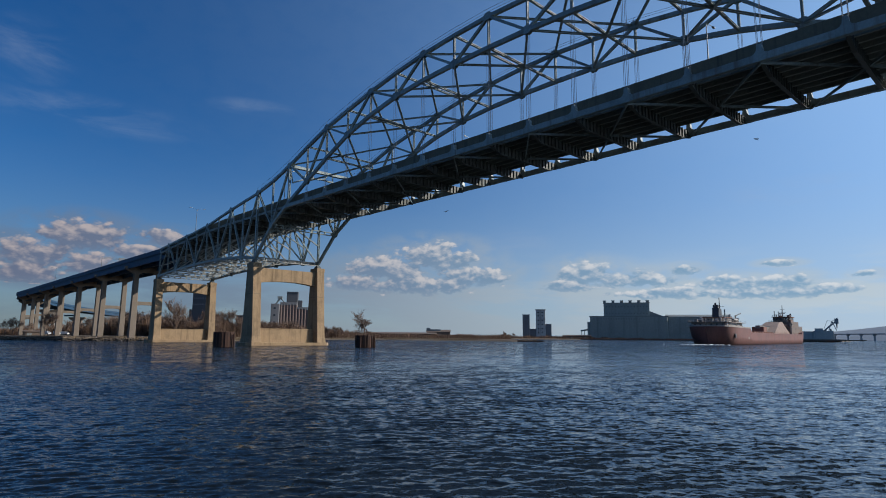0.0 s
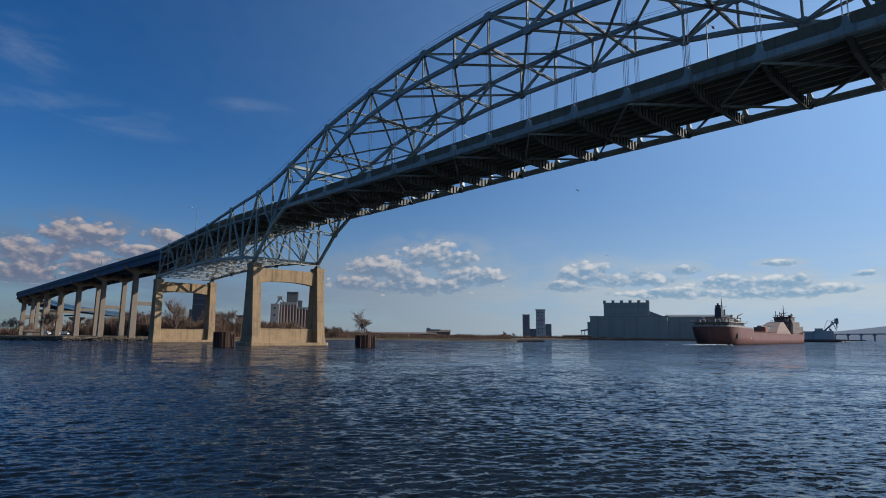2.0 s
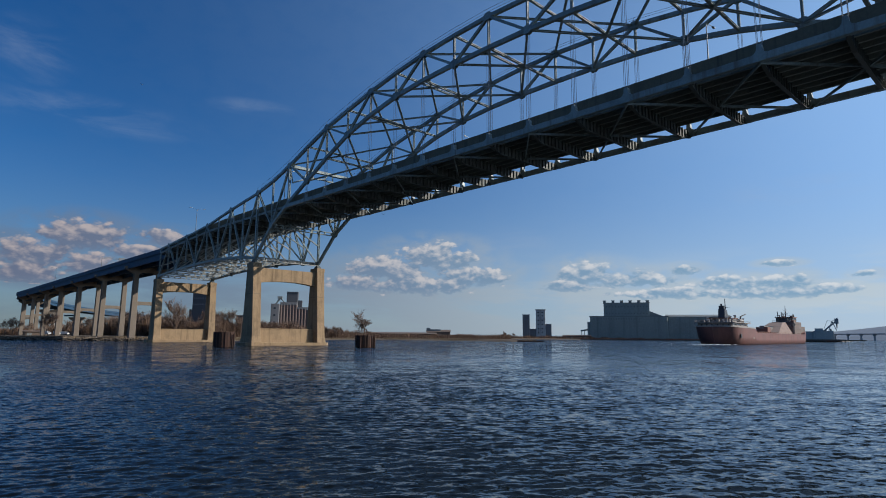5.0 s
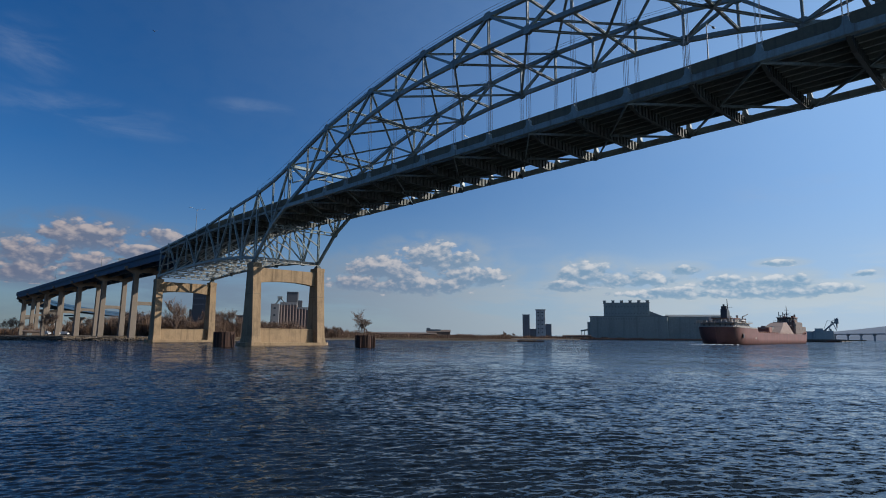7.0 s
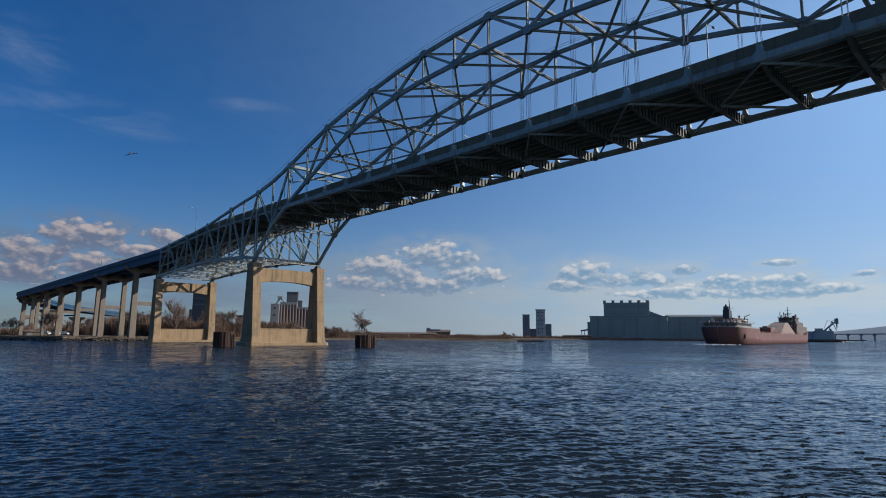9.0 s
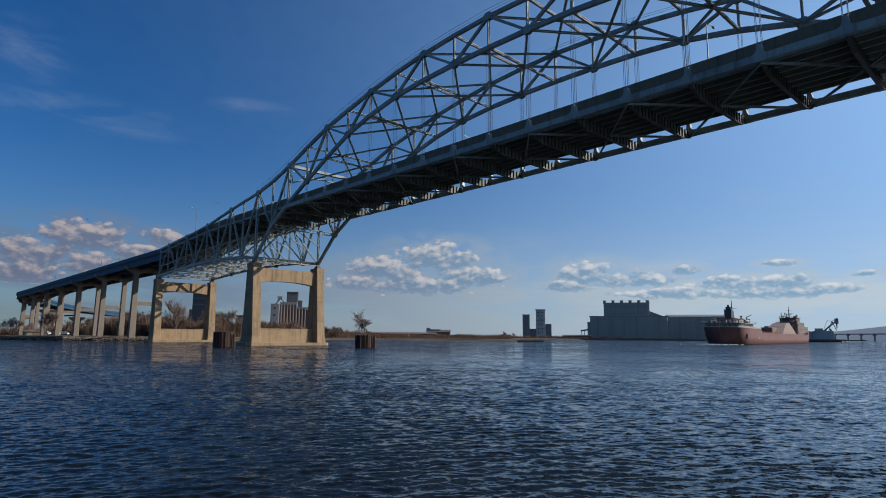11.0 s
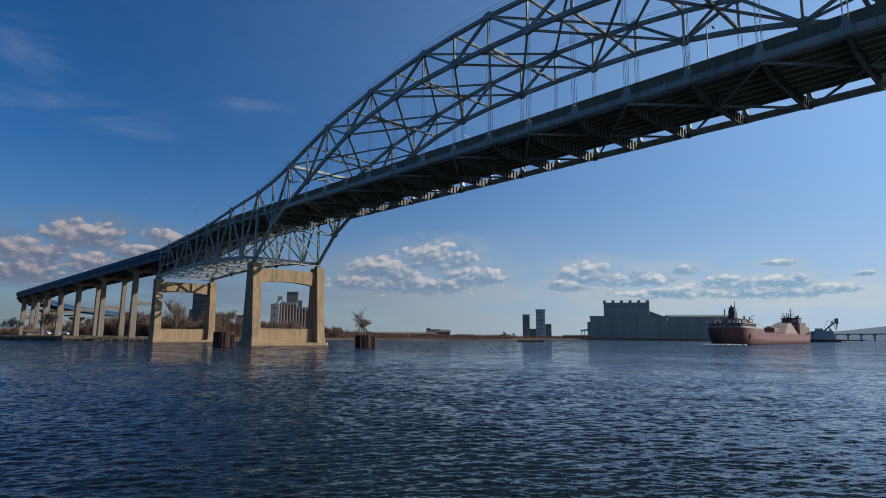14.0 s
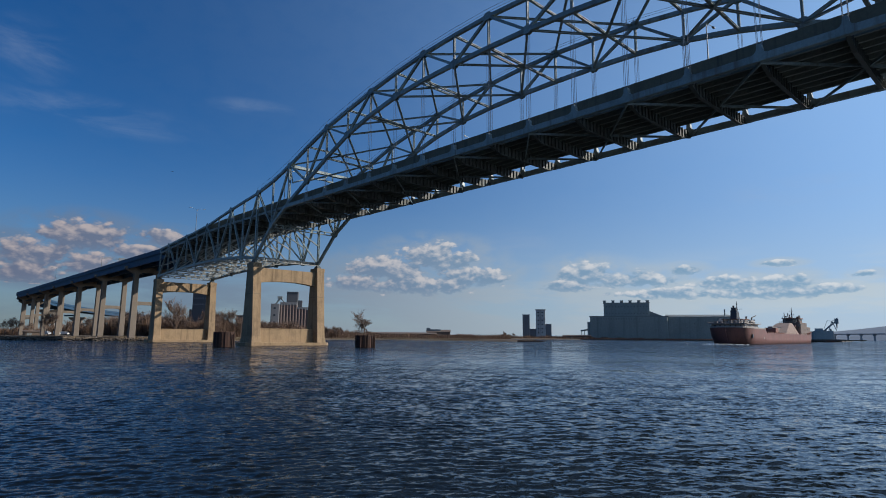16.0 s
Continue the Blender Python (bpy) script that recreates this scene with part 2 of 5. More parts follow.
def part(name, geo, material, parent=None, label="", smooth=False):
    """Links a Geo (or a finished mesh) as one mesh object, under a thing or a part."""
    me = geo if isinstance(geo, bpy.types.Mesh) else geo.mesh(name, smooth)
    if material and not me.materials:
        me.materials.append(material)
    ob = new(name, me)
    if parent:
        ob.parent = parent
    if label:
        tagged(ob, label)
    return ob


def thing(name, label, category, group="", kind="", at=None):
    ob = new(name)
    ob.empty_display_size = 0.5
    if at is not None:
        ob.matrix_basis = at
    return tagged(ob, label, category, group, kind)


def spot(bearing, d, z=0.0):
    """A place in plan by bearing (degrees from +x) and distance from the shore where the film was made."""
    return Vector((EYE.x + d * math.cos(radians(bearing)), EYE.y + d * math.sin(radians(bearing)), z))


def smooth01(x):
    x = np.clip(x, 0, 1)
    return x * x * (3 - 2 * x)
# ---- water ----
def water_material():
    m = bpy.data.materials.new("harbour_water")
    m.use_nodes = True
    N = Nodes(m.node_tree)
    at = N.add("TexCoord").outputs["Object"]
    calm = N.add("Mapping", Vector=at, Rotation=(0, 0, radians(40)), Scale=(0.004, 0.03, 1))
    patch = N.add("TexNoise", Vector=calm, Scale=1.0, Detail=4.0, Roughness=0.6).outputs[0]
    wind = N.span(patch, 0.36, 0.58, 0.62, 1.15)
    normal = N.add("NewGeometry").outputs["Normal"]
    ripple = N.add("Attribute", {"attribute_name": "ripple"}).outputs["Fac"]
    # wavelets too small for the mesh, as slopes: size, stretch, steepness
    for size, along, steep in ((12.0, 0.6, 0.62), (5.5, 0.5, 0.72), (1.7, 0.55, 0.45), (0.5, 0.7, 0.48), (0.15, 0.9, 0.42)):
        mp = N.add("Mapping", {"vector_type": "TEXTURE"}, Vector=at, Rotation=(0, 0, radians(55)), Scale=(1 / (size * along), 1 / size, 1 / size))
        n = N.add("TexNoise", Vector=mp, Scale=1.0, Detail=3.0, Roughness=0.55)
        c = N.add("VectorMath", {"operation": "SUBTRACT"})
        N.put(c.inputs[0], n.outputs[1])
        c.inputs[1].default_value = (0.5, 0.5, 0.5)
        k = N.math("MULTIPLY", N.math("MULTIPLY", wind, ripple if size > 1 else N.math("SUBTRACT", ripple, 0.62)), steep)
        d = N.add("VectorMath", {"operation": "MULTIPLY_ADD"})
        N.put(d.inputs[0], c)
        N.put(d.inputs[1], N.add("CombineXYZ", X=k, Y=k, Z=0.0))
        N.put(d.inputs[2], normal)
        normal = d.outputs[0]
    # the steep sides of wind wavelets face the near shore
    lean = N.add("VectorMath", {"operation": "MULTIPLY_ADD"})
    lean.inputs[0].default_value = (-0.045 * math.cos(HEAD), -0.045 * math.sin(HEAD), 0)
    k = N.math("MULTIPLY", wind, ripple)
    N.put(lean.inputs[1], N.add("CombineXYZ", X=k, Y=k, Z=k))
    N.put(lean.inputs[2], normal)
    normal = lean.outputs[0]
    unit = N.add("VectorMath", {"operation": "NORMALIZE"})
    N.put(unit.inputs[0], normal)
    b = N.add("BsdfPrincipled", Base_Color=(0.005, 0.0065, 0.006, 1), Roughness=0.05, IOR=1.33, Normal=unit.outputs[0])
    N.add("OutputMaterial", Surface=b)
    return m


SHEET = Vector((EYE.x - 9 * math.cos(HEAD), EYE.y - 9 * math.sin(HEAD), 0))


def make_water():
    """One wide sheet: fine wavelets close to the shore, widening cells out to the horizon."""
    rng = np.random.default_rng(5)
    rows = [13.0]
    while rows[-1] < 4600:
        reach = rows[-1] - 9
        rows.append(rows[-1] + max(0.03, reach * (0.004 if reach < 70 else 0.009)))
    r = np.array(rows)
    ang = np.radians(np.arange(88, 186, 0.15))
    R, A = np.meshgrid(r, ang, indexing="ij")
    X, Y = R * np.cos(A), R * np.sin(A)
    Z = np.zeros_like(X)
    cell = np.maximum(np.gradient(r), r * 0.0026)
    for i in range(110):
        wl = 0.10 * (0.85 / 0.10) ** rng.random()
        th = radians(147) + rng.normal(0, 0.46)
        fade = np.clip((wl / cell - 2.0) / 2.0, 0, 1)
        m = int(np.searchsorted(-fade, 0.0))
        k = 2 * math.pi / wl
        ph = k * (X[:m] * math.cos(th) + Y[:m] * math.sin(th)) + rng.random() * 6.28
        Z[:m] += fade[:m, None] * wl / 6.283 * 0.027 * min(1.0, 0.45 / wl) ** 0.6 * (np.sin(ph) - 0.28 * np.cos(2 * ph))
    nr, na = X.shape
    idx = np.arange(nr * na).reshape(nr, na)
    faces = np.stack([idx[:-1, :-1], idx[1:, :-1], idx[1:, 1:], idx[:-1, 1:]], -1).reshape(-1, 4)
    me = bpy.data.meshes.new("water")
    co = np.stack([X, Y, Z], -1).reshape(-1, 3)
    me.vertices.add(len(co))
    me.vertices.foreach_set("co", co.ravel())
    me.loops.add(faces.size)
    me.loops.foreach_set("vertex_index", faces.ravel())
    me.polygons.add(len(faces))
    me.polygons.foreach_set("loop_start", np.arange(0, faces.size, 4))
    me.polygons.foreach_set("use_smooth", np.ones(len(faces), bool))
    me.update(calc_edges=True)
    # where the cells are too wide for the wavelets, the material's slopes take their place
    fill = me.attributes.new("ripple", "FLOAT", "POINT")
    ripple = 0.8 + 2.4 * np.clip((R - 24) / 170, 0, 1)
    # a calm slick lies across the channel beyond the bridge's shadow
    far = X * math.cos(HEAD) + Y * math.sin(HEAD) - 9
    side = X * math.sin(HEAD) - Y * math.cos(HEAD)
    wave = 5 * np.sin(side * 0.07) + 3 * np.sin(side * 0.19 + 1.0) + 2 * np.sin(side * 0.41 + far * 0.1)
    slick = smooth01((far - 52 - 0.18 * np.maximum(side, 0) - wave) / 14) * smooth01((128 + wave * 2 - far) / 40) * smooth01((side + 24 + 0.7 * wave) / 18)
    fill.data.foreach_set("value", (ripple * (1 - 0.25 * slick)).ravel())
    me.materials.append(water_material())
    ob = tagged(new("water", me), "dark blue rippled harbour water with small wind waves", "water", kind="structure")
    ob.location = SHEET
    return ob


water = make_water()


# ---- land ----
def coast_distance(poly, X, Y):
    """Signed distance to a closed outline, positive inside."""
    d = np.full(X.shape, 1e9)
    inside = np.zeros(X.shape, bool)
    n = len(poly)
    for i in range(n):
        (x1, y1), (x2, y2) = poly[i], poly[(i + 1) % n]
        dx, dy = x2 - x1, y2 - y1
        t = np.clip(((X - x1) * dx + (Y - y1) * dy) / (dx * dx + dy * dy + 1e-9), 0, 1)
        d = np.minimum(d, np.hypot(X - x1 - t * dx, Y - y1 - t * dy))
        cross = ((y1 > Y) != (y2 > Y)) & (X < (x2 - x1) * (Y - y1) / (y2 - y1 + 1e-12) + x1)
        inside ^= cross
    return np.where(inside, d, -d)


COAST = [spot(b, d).xy[:] for b, d in ((176, 300), (173.4, 305), (168, 300), (163, 290), (158.5, 292), (154, 320), (150, 372), (146.5, 425), (142, 430),
                                        (137, 418), (132, 392), (127.4, 372), (127.2, 384), (130, 450), (131.5, 640), (131, 820), (124, 842), (118, 862), (112, 848),
                                        (106, 850), (102.2, 860), (102, 1300), (101, 1900), (108, 2600), (176, 2600))]


def make_land():
    xs = np.concatenate([np.arange(-2700, -900, 60), np.arange(-900, 240, 7.0)])
    ys = np.concatenate([np.arange(-90, 1000, 7.0), np.arange(1000, 2700, 60)])
    X, Y = np.meshgrid(xs, ys, indexing="ij")
    d = coast_distance(COAST, X, Y)
    wob = np.array([[noise.noise((x * 0.03, y * 0.03, 0)) for y in ys] for x in xs])
    Z = -1.5 + 2.6 * smooth01((d + 4 + 4 * wob) / 12) + 0.9 * smooth01((d - 10) / 90) + 0.35 * wob
    nr, na = X.shape
    idx = np.arange(nr * na).reshape(nr, na)
    faces = np.stack([idx[:-1, :-1], idx[1:, :-1], idx[1:, 1:], idx[:-1, 1:]], -1).reshape(-1, 4)
    keep = (Z.ravel()[faces] > -1.4).any(1)
    me = bpy.data.meshes.new("ground")
    me.from_pydata(np.stack([X, Y, Z], -1).reshape(-1, 3).tolist(), [], faces[keep].tolist())
    me.update()
    me.materials.append(SOIL)
    tagged(new("ground", me), "flat brown shore with dry grass and bare soil", "ground", kind="structure")


make_land()


def make_bank():
    """The near bank, behind and beneath the place of filming."""
    xs, ys = np.arange(-60, 61, 2.0), np.arange(-70, 5.1, 1.5)
    f = Vector((math.cos(HEAD), math.sin(HEAD), 0))
    s = Vector((f.y, -f.x, 0))
    v, faces = [], []
    for a in xs:
        for b in ys:
            p = EYE + s * float(a) + f * float(b)
            z = 1.3 - 2.3 * float(smooth01((b + 1.5) / 6.5)) + 0.25 * noise.noise((p.x * 0.4, p.y * 0.4, 0))
            v.append((p.x, p.y, z))
    n = len(ys)
    for i in range(len(xs) - 1):
        for j in range(n - 1):
            faces.append((i * n + j, (i + 1) * n + j, (i + 1) * n + j + 1, i * n + j + 1))
    part_ob = part("near_bank", Geo().add(v, faces), SOIL)
    tagged(part_ob, "grassy bank at the water's edge", "ground", kind="structure")


make_bank()
# ---- the bridge ----
# heights at the panel points; the main span is mirrored about panel 8
UP_K = (-11, -8, -6, -4, -2, -1, 0, 1, 2, 3, 4, 5, 6, 7, 8)
UP_Z = (36.2, 37.9, 39.5, 42.2, 44.5, 46.3, 49.0, 52.1, 55.0, 57.0, 58.9, 60.4, 61.5, 62.1, 62.4)
LOW_K = (-11, -9, -7, -5, -3, -2, -1, 0, 1, 2, 3, 4, 5, 6, 7, 8)
LOW_Z = (25.5, 26.5, 27.0, 27.0, 26.2, 25.0, 33.4, 38.5, 42.8, 47.0, 50.8, 53.2, 54.9, 55.7, 56.05, 56.15)


def fold(k):
    return k if k <= 8 else 16 - k


def up(k):
    return float(np.interp(fold(k), UP_K, UP_Z))


def low(k):
    return float(np.interp(fold(k), LOW_K, LOW_Z))


def rail_top(k):
    """Top of the parapet along the crossing."""
    k = fold(k)
    if k >= -4:
        return 40.5
    if k >= -11.5:
        return 40.5 - 3.5 * ((-4 - k) / 7.5) ** 1.7
    return 37.0 + (k + 11.5) * 0.012


def tie(k):
    return rail_top(k) - 2.75


def node(k, y, z):
    return (k * PANEL, y, z)


bridge = thing("truss_bridge", "long blue-grey steel arch truss bridge on concrete piers", "bridge")
KS = range(-11, 28)
FACE = (0, 1, 0)


def gusset(k, y, z, w, h):
    o = [(-w / 2, -h / 4), (-w / 4, -h / 2), (w / 4, -h / 2), (w / 2, -h / 4), (w / 2, h / 4), (w / 4, h / 2), (-w / 4, h / 2), (-w / 2, h / 4)]
    g = Geo()
    for s in (-1, 1):
        g.prism([(k * PANEL + a, z + b) for a, b in o], "y", y + s * 0.36 - 0.015, y + s * 0.36 + 0.015)
    part("gusset_plate", g, STEEL, bridge)


for y in (0.0, WIDE):
    for k in KS[:-1]:
        inside = -2 <= k < 18
        part("top_chord", Geo().beam(node(k, y, up(k)), node(k + 1, y, up(k + 1)), 0.66, 0.72 if inside else 0.6, FACE), STEEL, bridge)
        part("bottom_chord", Geo().beam(node(k, y, low(k)), node(k + 1, y, low(k + 1)), 0.66, 0.82 if inside else 0.7, FACE), STEEL, bridge)
    for k in KS:
        f = fold(k)
        a, b = low(k), up(k)
        if f == -2 or f == 0:
            part("post", Geo().beam(node(k, y, a), node(k, y, b), 0.6, 0.6, FACE, "laced"), STEEL, bridge)
        elif f < 0:
            part("post", Geo().beam(node(k, y, a), node(k, y, b), 0.46, 0.46, FACE, "laced"), STEEL, bridge)
        else:
            part("post", Geo().beam(node(k, y, a), node(k, y, b), 0.4, 0.38, FACE, "H"), STEEL, bridge)
        if f % 2 == 0:
            for n in (-1, 1):
                if -11 <= k + n <= 27:
                    part("diagonal", Geo().beam(node(k, y, b), node(k + n, y, low(k + n)), 0.55, 0.48, FACE, "H"), STEEL, bridge)
            gusset(k, y, b, 1.9, 1.5)
        else:
            gusset(k, y, a, 1.9, 1.6)
        # tie beam, its raised connection and the hangers
        if 0 <= f:
            z = tie(k)
            o = [(-1.1, 0.42), (-0.6, 0.62), (-0.36, 1.0), (-0.27, 1.75), (0.27, 1.75), (0.36, 1.0), (0.6, 0.62), (1.1, 0.42), (1.1, -0.5), (-1.1, -0.5)]
            part("hanger_bracket", Geo().prism([(k * PANEL + p, z + r) for p, r in o], "y", y - 0.40, y + 0.40), STEEL, bridge)
            if low(k) > z + 2.5:
                for dx in (-0.28, 0.28):
                    for dy in (-0.22, 0.22):
                        part("hanger_cable", Geo().tube([(k * PANEL + dx, y + dy, z + 1.5), (k * PANEL + dx, y + dy, low(k))], 0.035, 5), GALV, bridge)
    for k in range(0, 16):
        part("tie_beam", Geo().beam(node(k, y, tie(k)), node(k + 1, y, tie(k + 1)), 0.72, 0.95, FACE), STEEL, bridge)
    for k in list(range(-11, 0)) + list(range(16, 27)):
        part("edge_beam", Geo().beam(node(k, y, tie(k)), node(k + 1, y, tie(k + 1)), 0.35, 0.6, FACE, "I"), STEEL, bridge)

# bracing between the two arches
for k in range(0, 16, 2):
    for a, b in ((k, k + 2), (k + 2, k)):
        part("lateral_brace", Geo().beam(node(a, 0, up(a)), node(b, WIDE, up(b)), 0.34, 0.42, (0, 0, 1), "H"), STEEL, bridge)
    part("cross_strut", Geo().beam(node(k + 1, 0, up(k + 1)), node(k + 1, WIDE, up(k + 1)), 0.36, 0.5, (0, 0, 1), "H"), STEEL, bridge)
for k in range(1, 15, 2):
    for a, b in ((k, k + 2), (k + 2, k)):
        part("lateral_brace", Geo().beam(node(a, 0, low(a)), node(b, WIDE, low(b)), 0.34, 0.42, (0, 0, 1), "H"), STEEL, bridge)
    part("cross_strut", Geo().beam(node(k + 1, 0, low(k + 1)), node(k + 1, WIDE, low(k + 1)), 0.36, 0.5, (0, 0, 1), "H"), STEEL, bridge)

# hand lines for the painters along the upper chords
for y in (0.0, WIDE):
    for dy in (-0.4, 0.4):
        for k in range(-2, 18):
            part("hand_line", Geo().tube([(k * PANEL, y + dy, up(k) + 1.35), ((k + 1) * PANEL, y + dy, up(k + 1) + 1.35)], 0.03, 5), GALV, bridge)
            part("line_post", Geo().tube([(k * PANEL, y + dy, up(k) + 0.2), (k * PANEL, y + dy, up(k) + 1.38)], 0.035, 5), GALV, bridge)

# portals where the roadway enters between the arches
for k in (0, 16):
    x = k * PANEL
    zt = up(k)
    part("portal_beam", Geo().beam((x, 0, zt - 0.2), (x, WIDE, zt - 0.2), 0.7, 1.1, (0, 0, 1)), STEEL, bridge)
    low_pts = [(1.0 + (WIDE - 2) * i / 6, zt - 2.1 - 2.6 * abs(i / 3 - 1) ** 2) for i in range(7)]
    for (y1, z1), (y2, z2) in zip(low_pts, low_pts[1:]):
        part("portal_arch", Geo().beam((x, y1, z1), (x, y2, z2), 0.5, 0.4, (1, 0, 0)), STEEL, bridge)
    for i, (y1, z1) in enumerate(low_pts):
        part("portal_web", Geo().beam((x, y1, z1), (x, WIDE * (i + (0.5 if i % 2 else -0.1)) / 6.2 + 0.4, zt - 0.4), 0.3, 0.22, (1, 0, 0)), STEEL, bridge)

# sway frames and bottom laterals of the haunch and the anchor spans
for k in list(range(-11, 0)) + list(range(17, 28)):
    a, b = low(k), tie(k) - 1.2
    x = k * PANEL
    g = Geo().beam((x, 0, a + 0.42), (x, WIDE, a + 0.42), 0.5, 0.22, (1, 0, 0)).beam((x, 0, a - 0.42), (x, WIDE, a - 0.42), 0.5, 0.22, (1, 0, 0))
    for i in range(9):
        y = 1.2 + i * (WIDE - 2.4) / 8
        g.box((x - 0.2, y - 0.22, a - 0.4), (x + 0.2, y + 0.22, a + 0.4))
    part("bottom_strut", g, STEEL_SUNLIT if fold(k) < -1 else STEEL, bridge, "braced double-flange strut with sunlight painted in" if fold(k) < -1 else "")
    if b - a > 4:
        m = WIDE / 2
        for p, r in (((0, a), (m, b)), ((WIDE, a), (m, b)), ((0, (a + b) / 2), (m, b)), ((WIDE, (a + b) / 2), (m, b))):
            part("sway_brace", Geo().beam((x, p[0], p[1]), (x, r[0], r[1]), 0.36, 0.34, (1, 0, 0), "H"), STEEL_SUNLIT if fold(k) < -3 else STEEL, bridge)
for k in list(range(-11, -2)) + list(range(18, 27)):
    for y1, y2 in ((0, WIDE), (WIDE, 0)):
        part("bottom_lateral", Geo().beam(node(k, y1, low(k)), node(k + 1, y2, low(k + 1)), 0.5, 0.36, (0, 0, 1), "laced"), STEEL_SUNLIT, bridge)

# floor: cross girders, stringers, under-deck bracing, slab and parapets
for k in KS:
    z, x = tie(k), k * PANEL
    o = [(0.2, z + 0.35), (WIDE - 0.2, z + 0.35), (WIDE - 0.2, z - 0.5), (WIDE - 3.2, z - 1.45), (3.2, z - 1.45), (0.2, z - 0.5)]
    beam_ob = part("cross_girder", Geo().prism(o, "x", x - 0.03, x + 0.03), STEEL_SHADED, bridge)
    g = Geo()
    for p, r in zip(o[2:], o[3:]):
        g.beam((x, *p), (x, *r), 0.5, 0.05, (1, 0, 0))
    part("girder_flange", g, STEEL_SHADED, beam_ob)
    for i in range(19):
        y = 1.0 + i * (WIDE - 2.0) / 18
        zb = z - 0.5 - 0.95 * min(1, min(y, WIDE - y) / 3.2)
        part("stiffener", Geo().box((x - 0.25, y - 0.025, zb + 0.03), (x + 0.25, y + 0.025, z + 0.34)), STEEL_SHADED, beam_ob)
for k in KS[:-1]:
    for i in range(8):
        y = 2.4 + i * (WIDE - 7.0) / 7
        part("stringer", Geo().beam(node(k, y, tie(k) + 0.5), node(k + 1, y, tie(k + 1) + 0.5), 0.32, 0.85, FACE, "I"), STRINGER, bridge)
for k in range(-1, 17, 2):
    for y1, y2 in ((0, WIDE), (WIDE, 0)):
        part("floor_brace", Geo().beam(node(k, y1, tie(k) - 0.62), node(k + 2, y2, tie(k + 2) - 0.62), 0.36, 0.2, (0, 0, 1)), STEEL, bridge)


def ribbon(ks, outline, top=rail_top, place=None):
    """A slab, curb or girder that follows the road: outline of (across, height under the parapet's top)."""
    g = Geo()
    n = len(outline)
    rows = []
    for k in ks:
        rows += [(place(k, y, top(k) + dz) if place else node(k, y, top(k) + dz)) for y, dz in outline]
    f = [(i * n + j, i * n + (j + 1) % n, (i + 1) * n + (j + 1) % n, (i + 1) * n + j) for i in range(len(ks) - 1) for j in range(n)]
    f += [tuple(range(n))[::-1], tuple(range(len(rows) - n, len(rows)))]
    return g.add(rows, f)


def road_place(k, y, z):
    """Past panel -49 the approach bends away round a wide curve."""
    if k >= -49:
        return (k * PANEL, y, z)
    a = (-49 - k) * PANEL / 130
    a2 = min(a, radians(115))
    ex = (a - a2) * 130
    r = 130 + WIDE / 2 - y
    cx, cy = -49 * PANEL, 130 + WIDE / 2
    return (cx - r * math.sin(a2) - ex * math.cos(a2), cy - r * math.cos(a2) + ex * math.sin(a2), z - 0.07 * max(0, a * 130 - 30))


def deck(ks, parent, gap=0.0):
    part("deck_slab", ribbon(ks, [(1.2, -1.62), (WIDE - 1.2 - gap, -1.62), (WIDE - 1.2 - gap, -1.3), (1.2, -1.3)], place=road_place), SLAB, parent)
    part("roadway", ribbon(ks, [(1.9, -1.296), (WIDE - 1.9 - gap, -1.296), (WIDE - 1.9 - gap, -1.24), (1.9, -1.24)], place=road_place), ASPHALT, parent)
    for s in (0, 1):
        o = [(1.18, -1.75), (1.5, -1.75), (1.5, -0.35), (1.4, 0.0), (1.18, 0.0)]
        if s:
            o = [(WIDE - gap - a, b) for a, b in o][::-1]
        part("parapet", ribbon(ks, o, place=road_place), PARAPET, parent, "stained parapet with shade painted in")


deck([x * 0.5 for x in range(-22, 55)], bridge, 0.9)


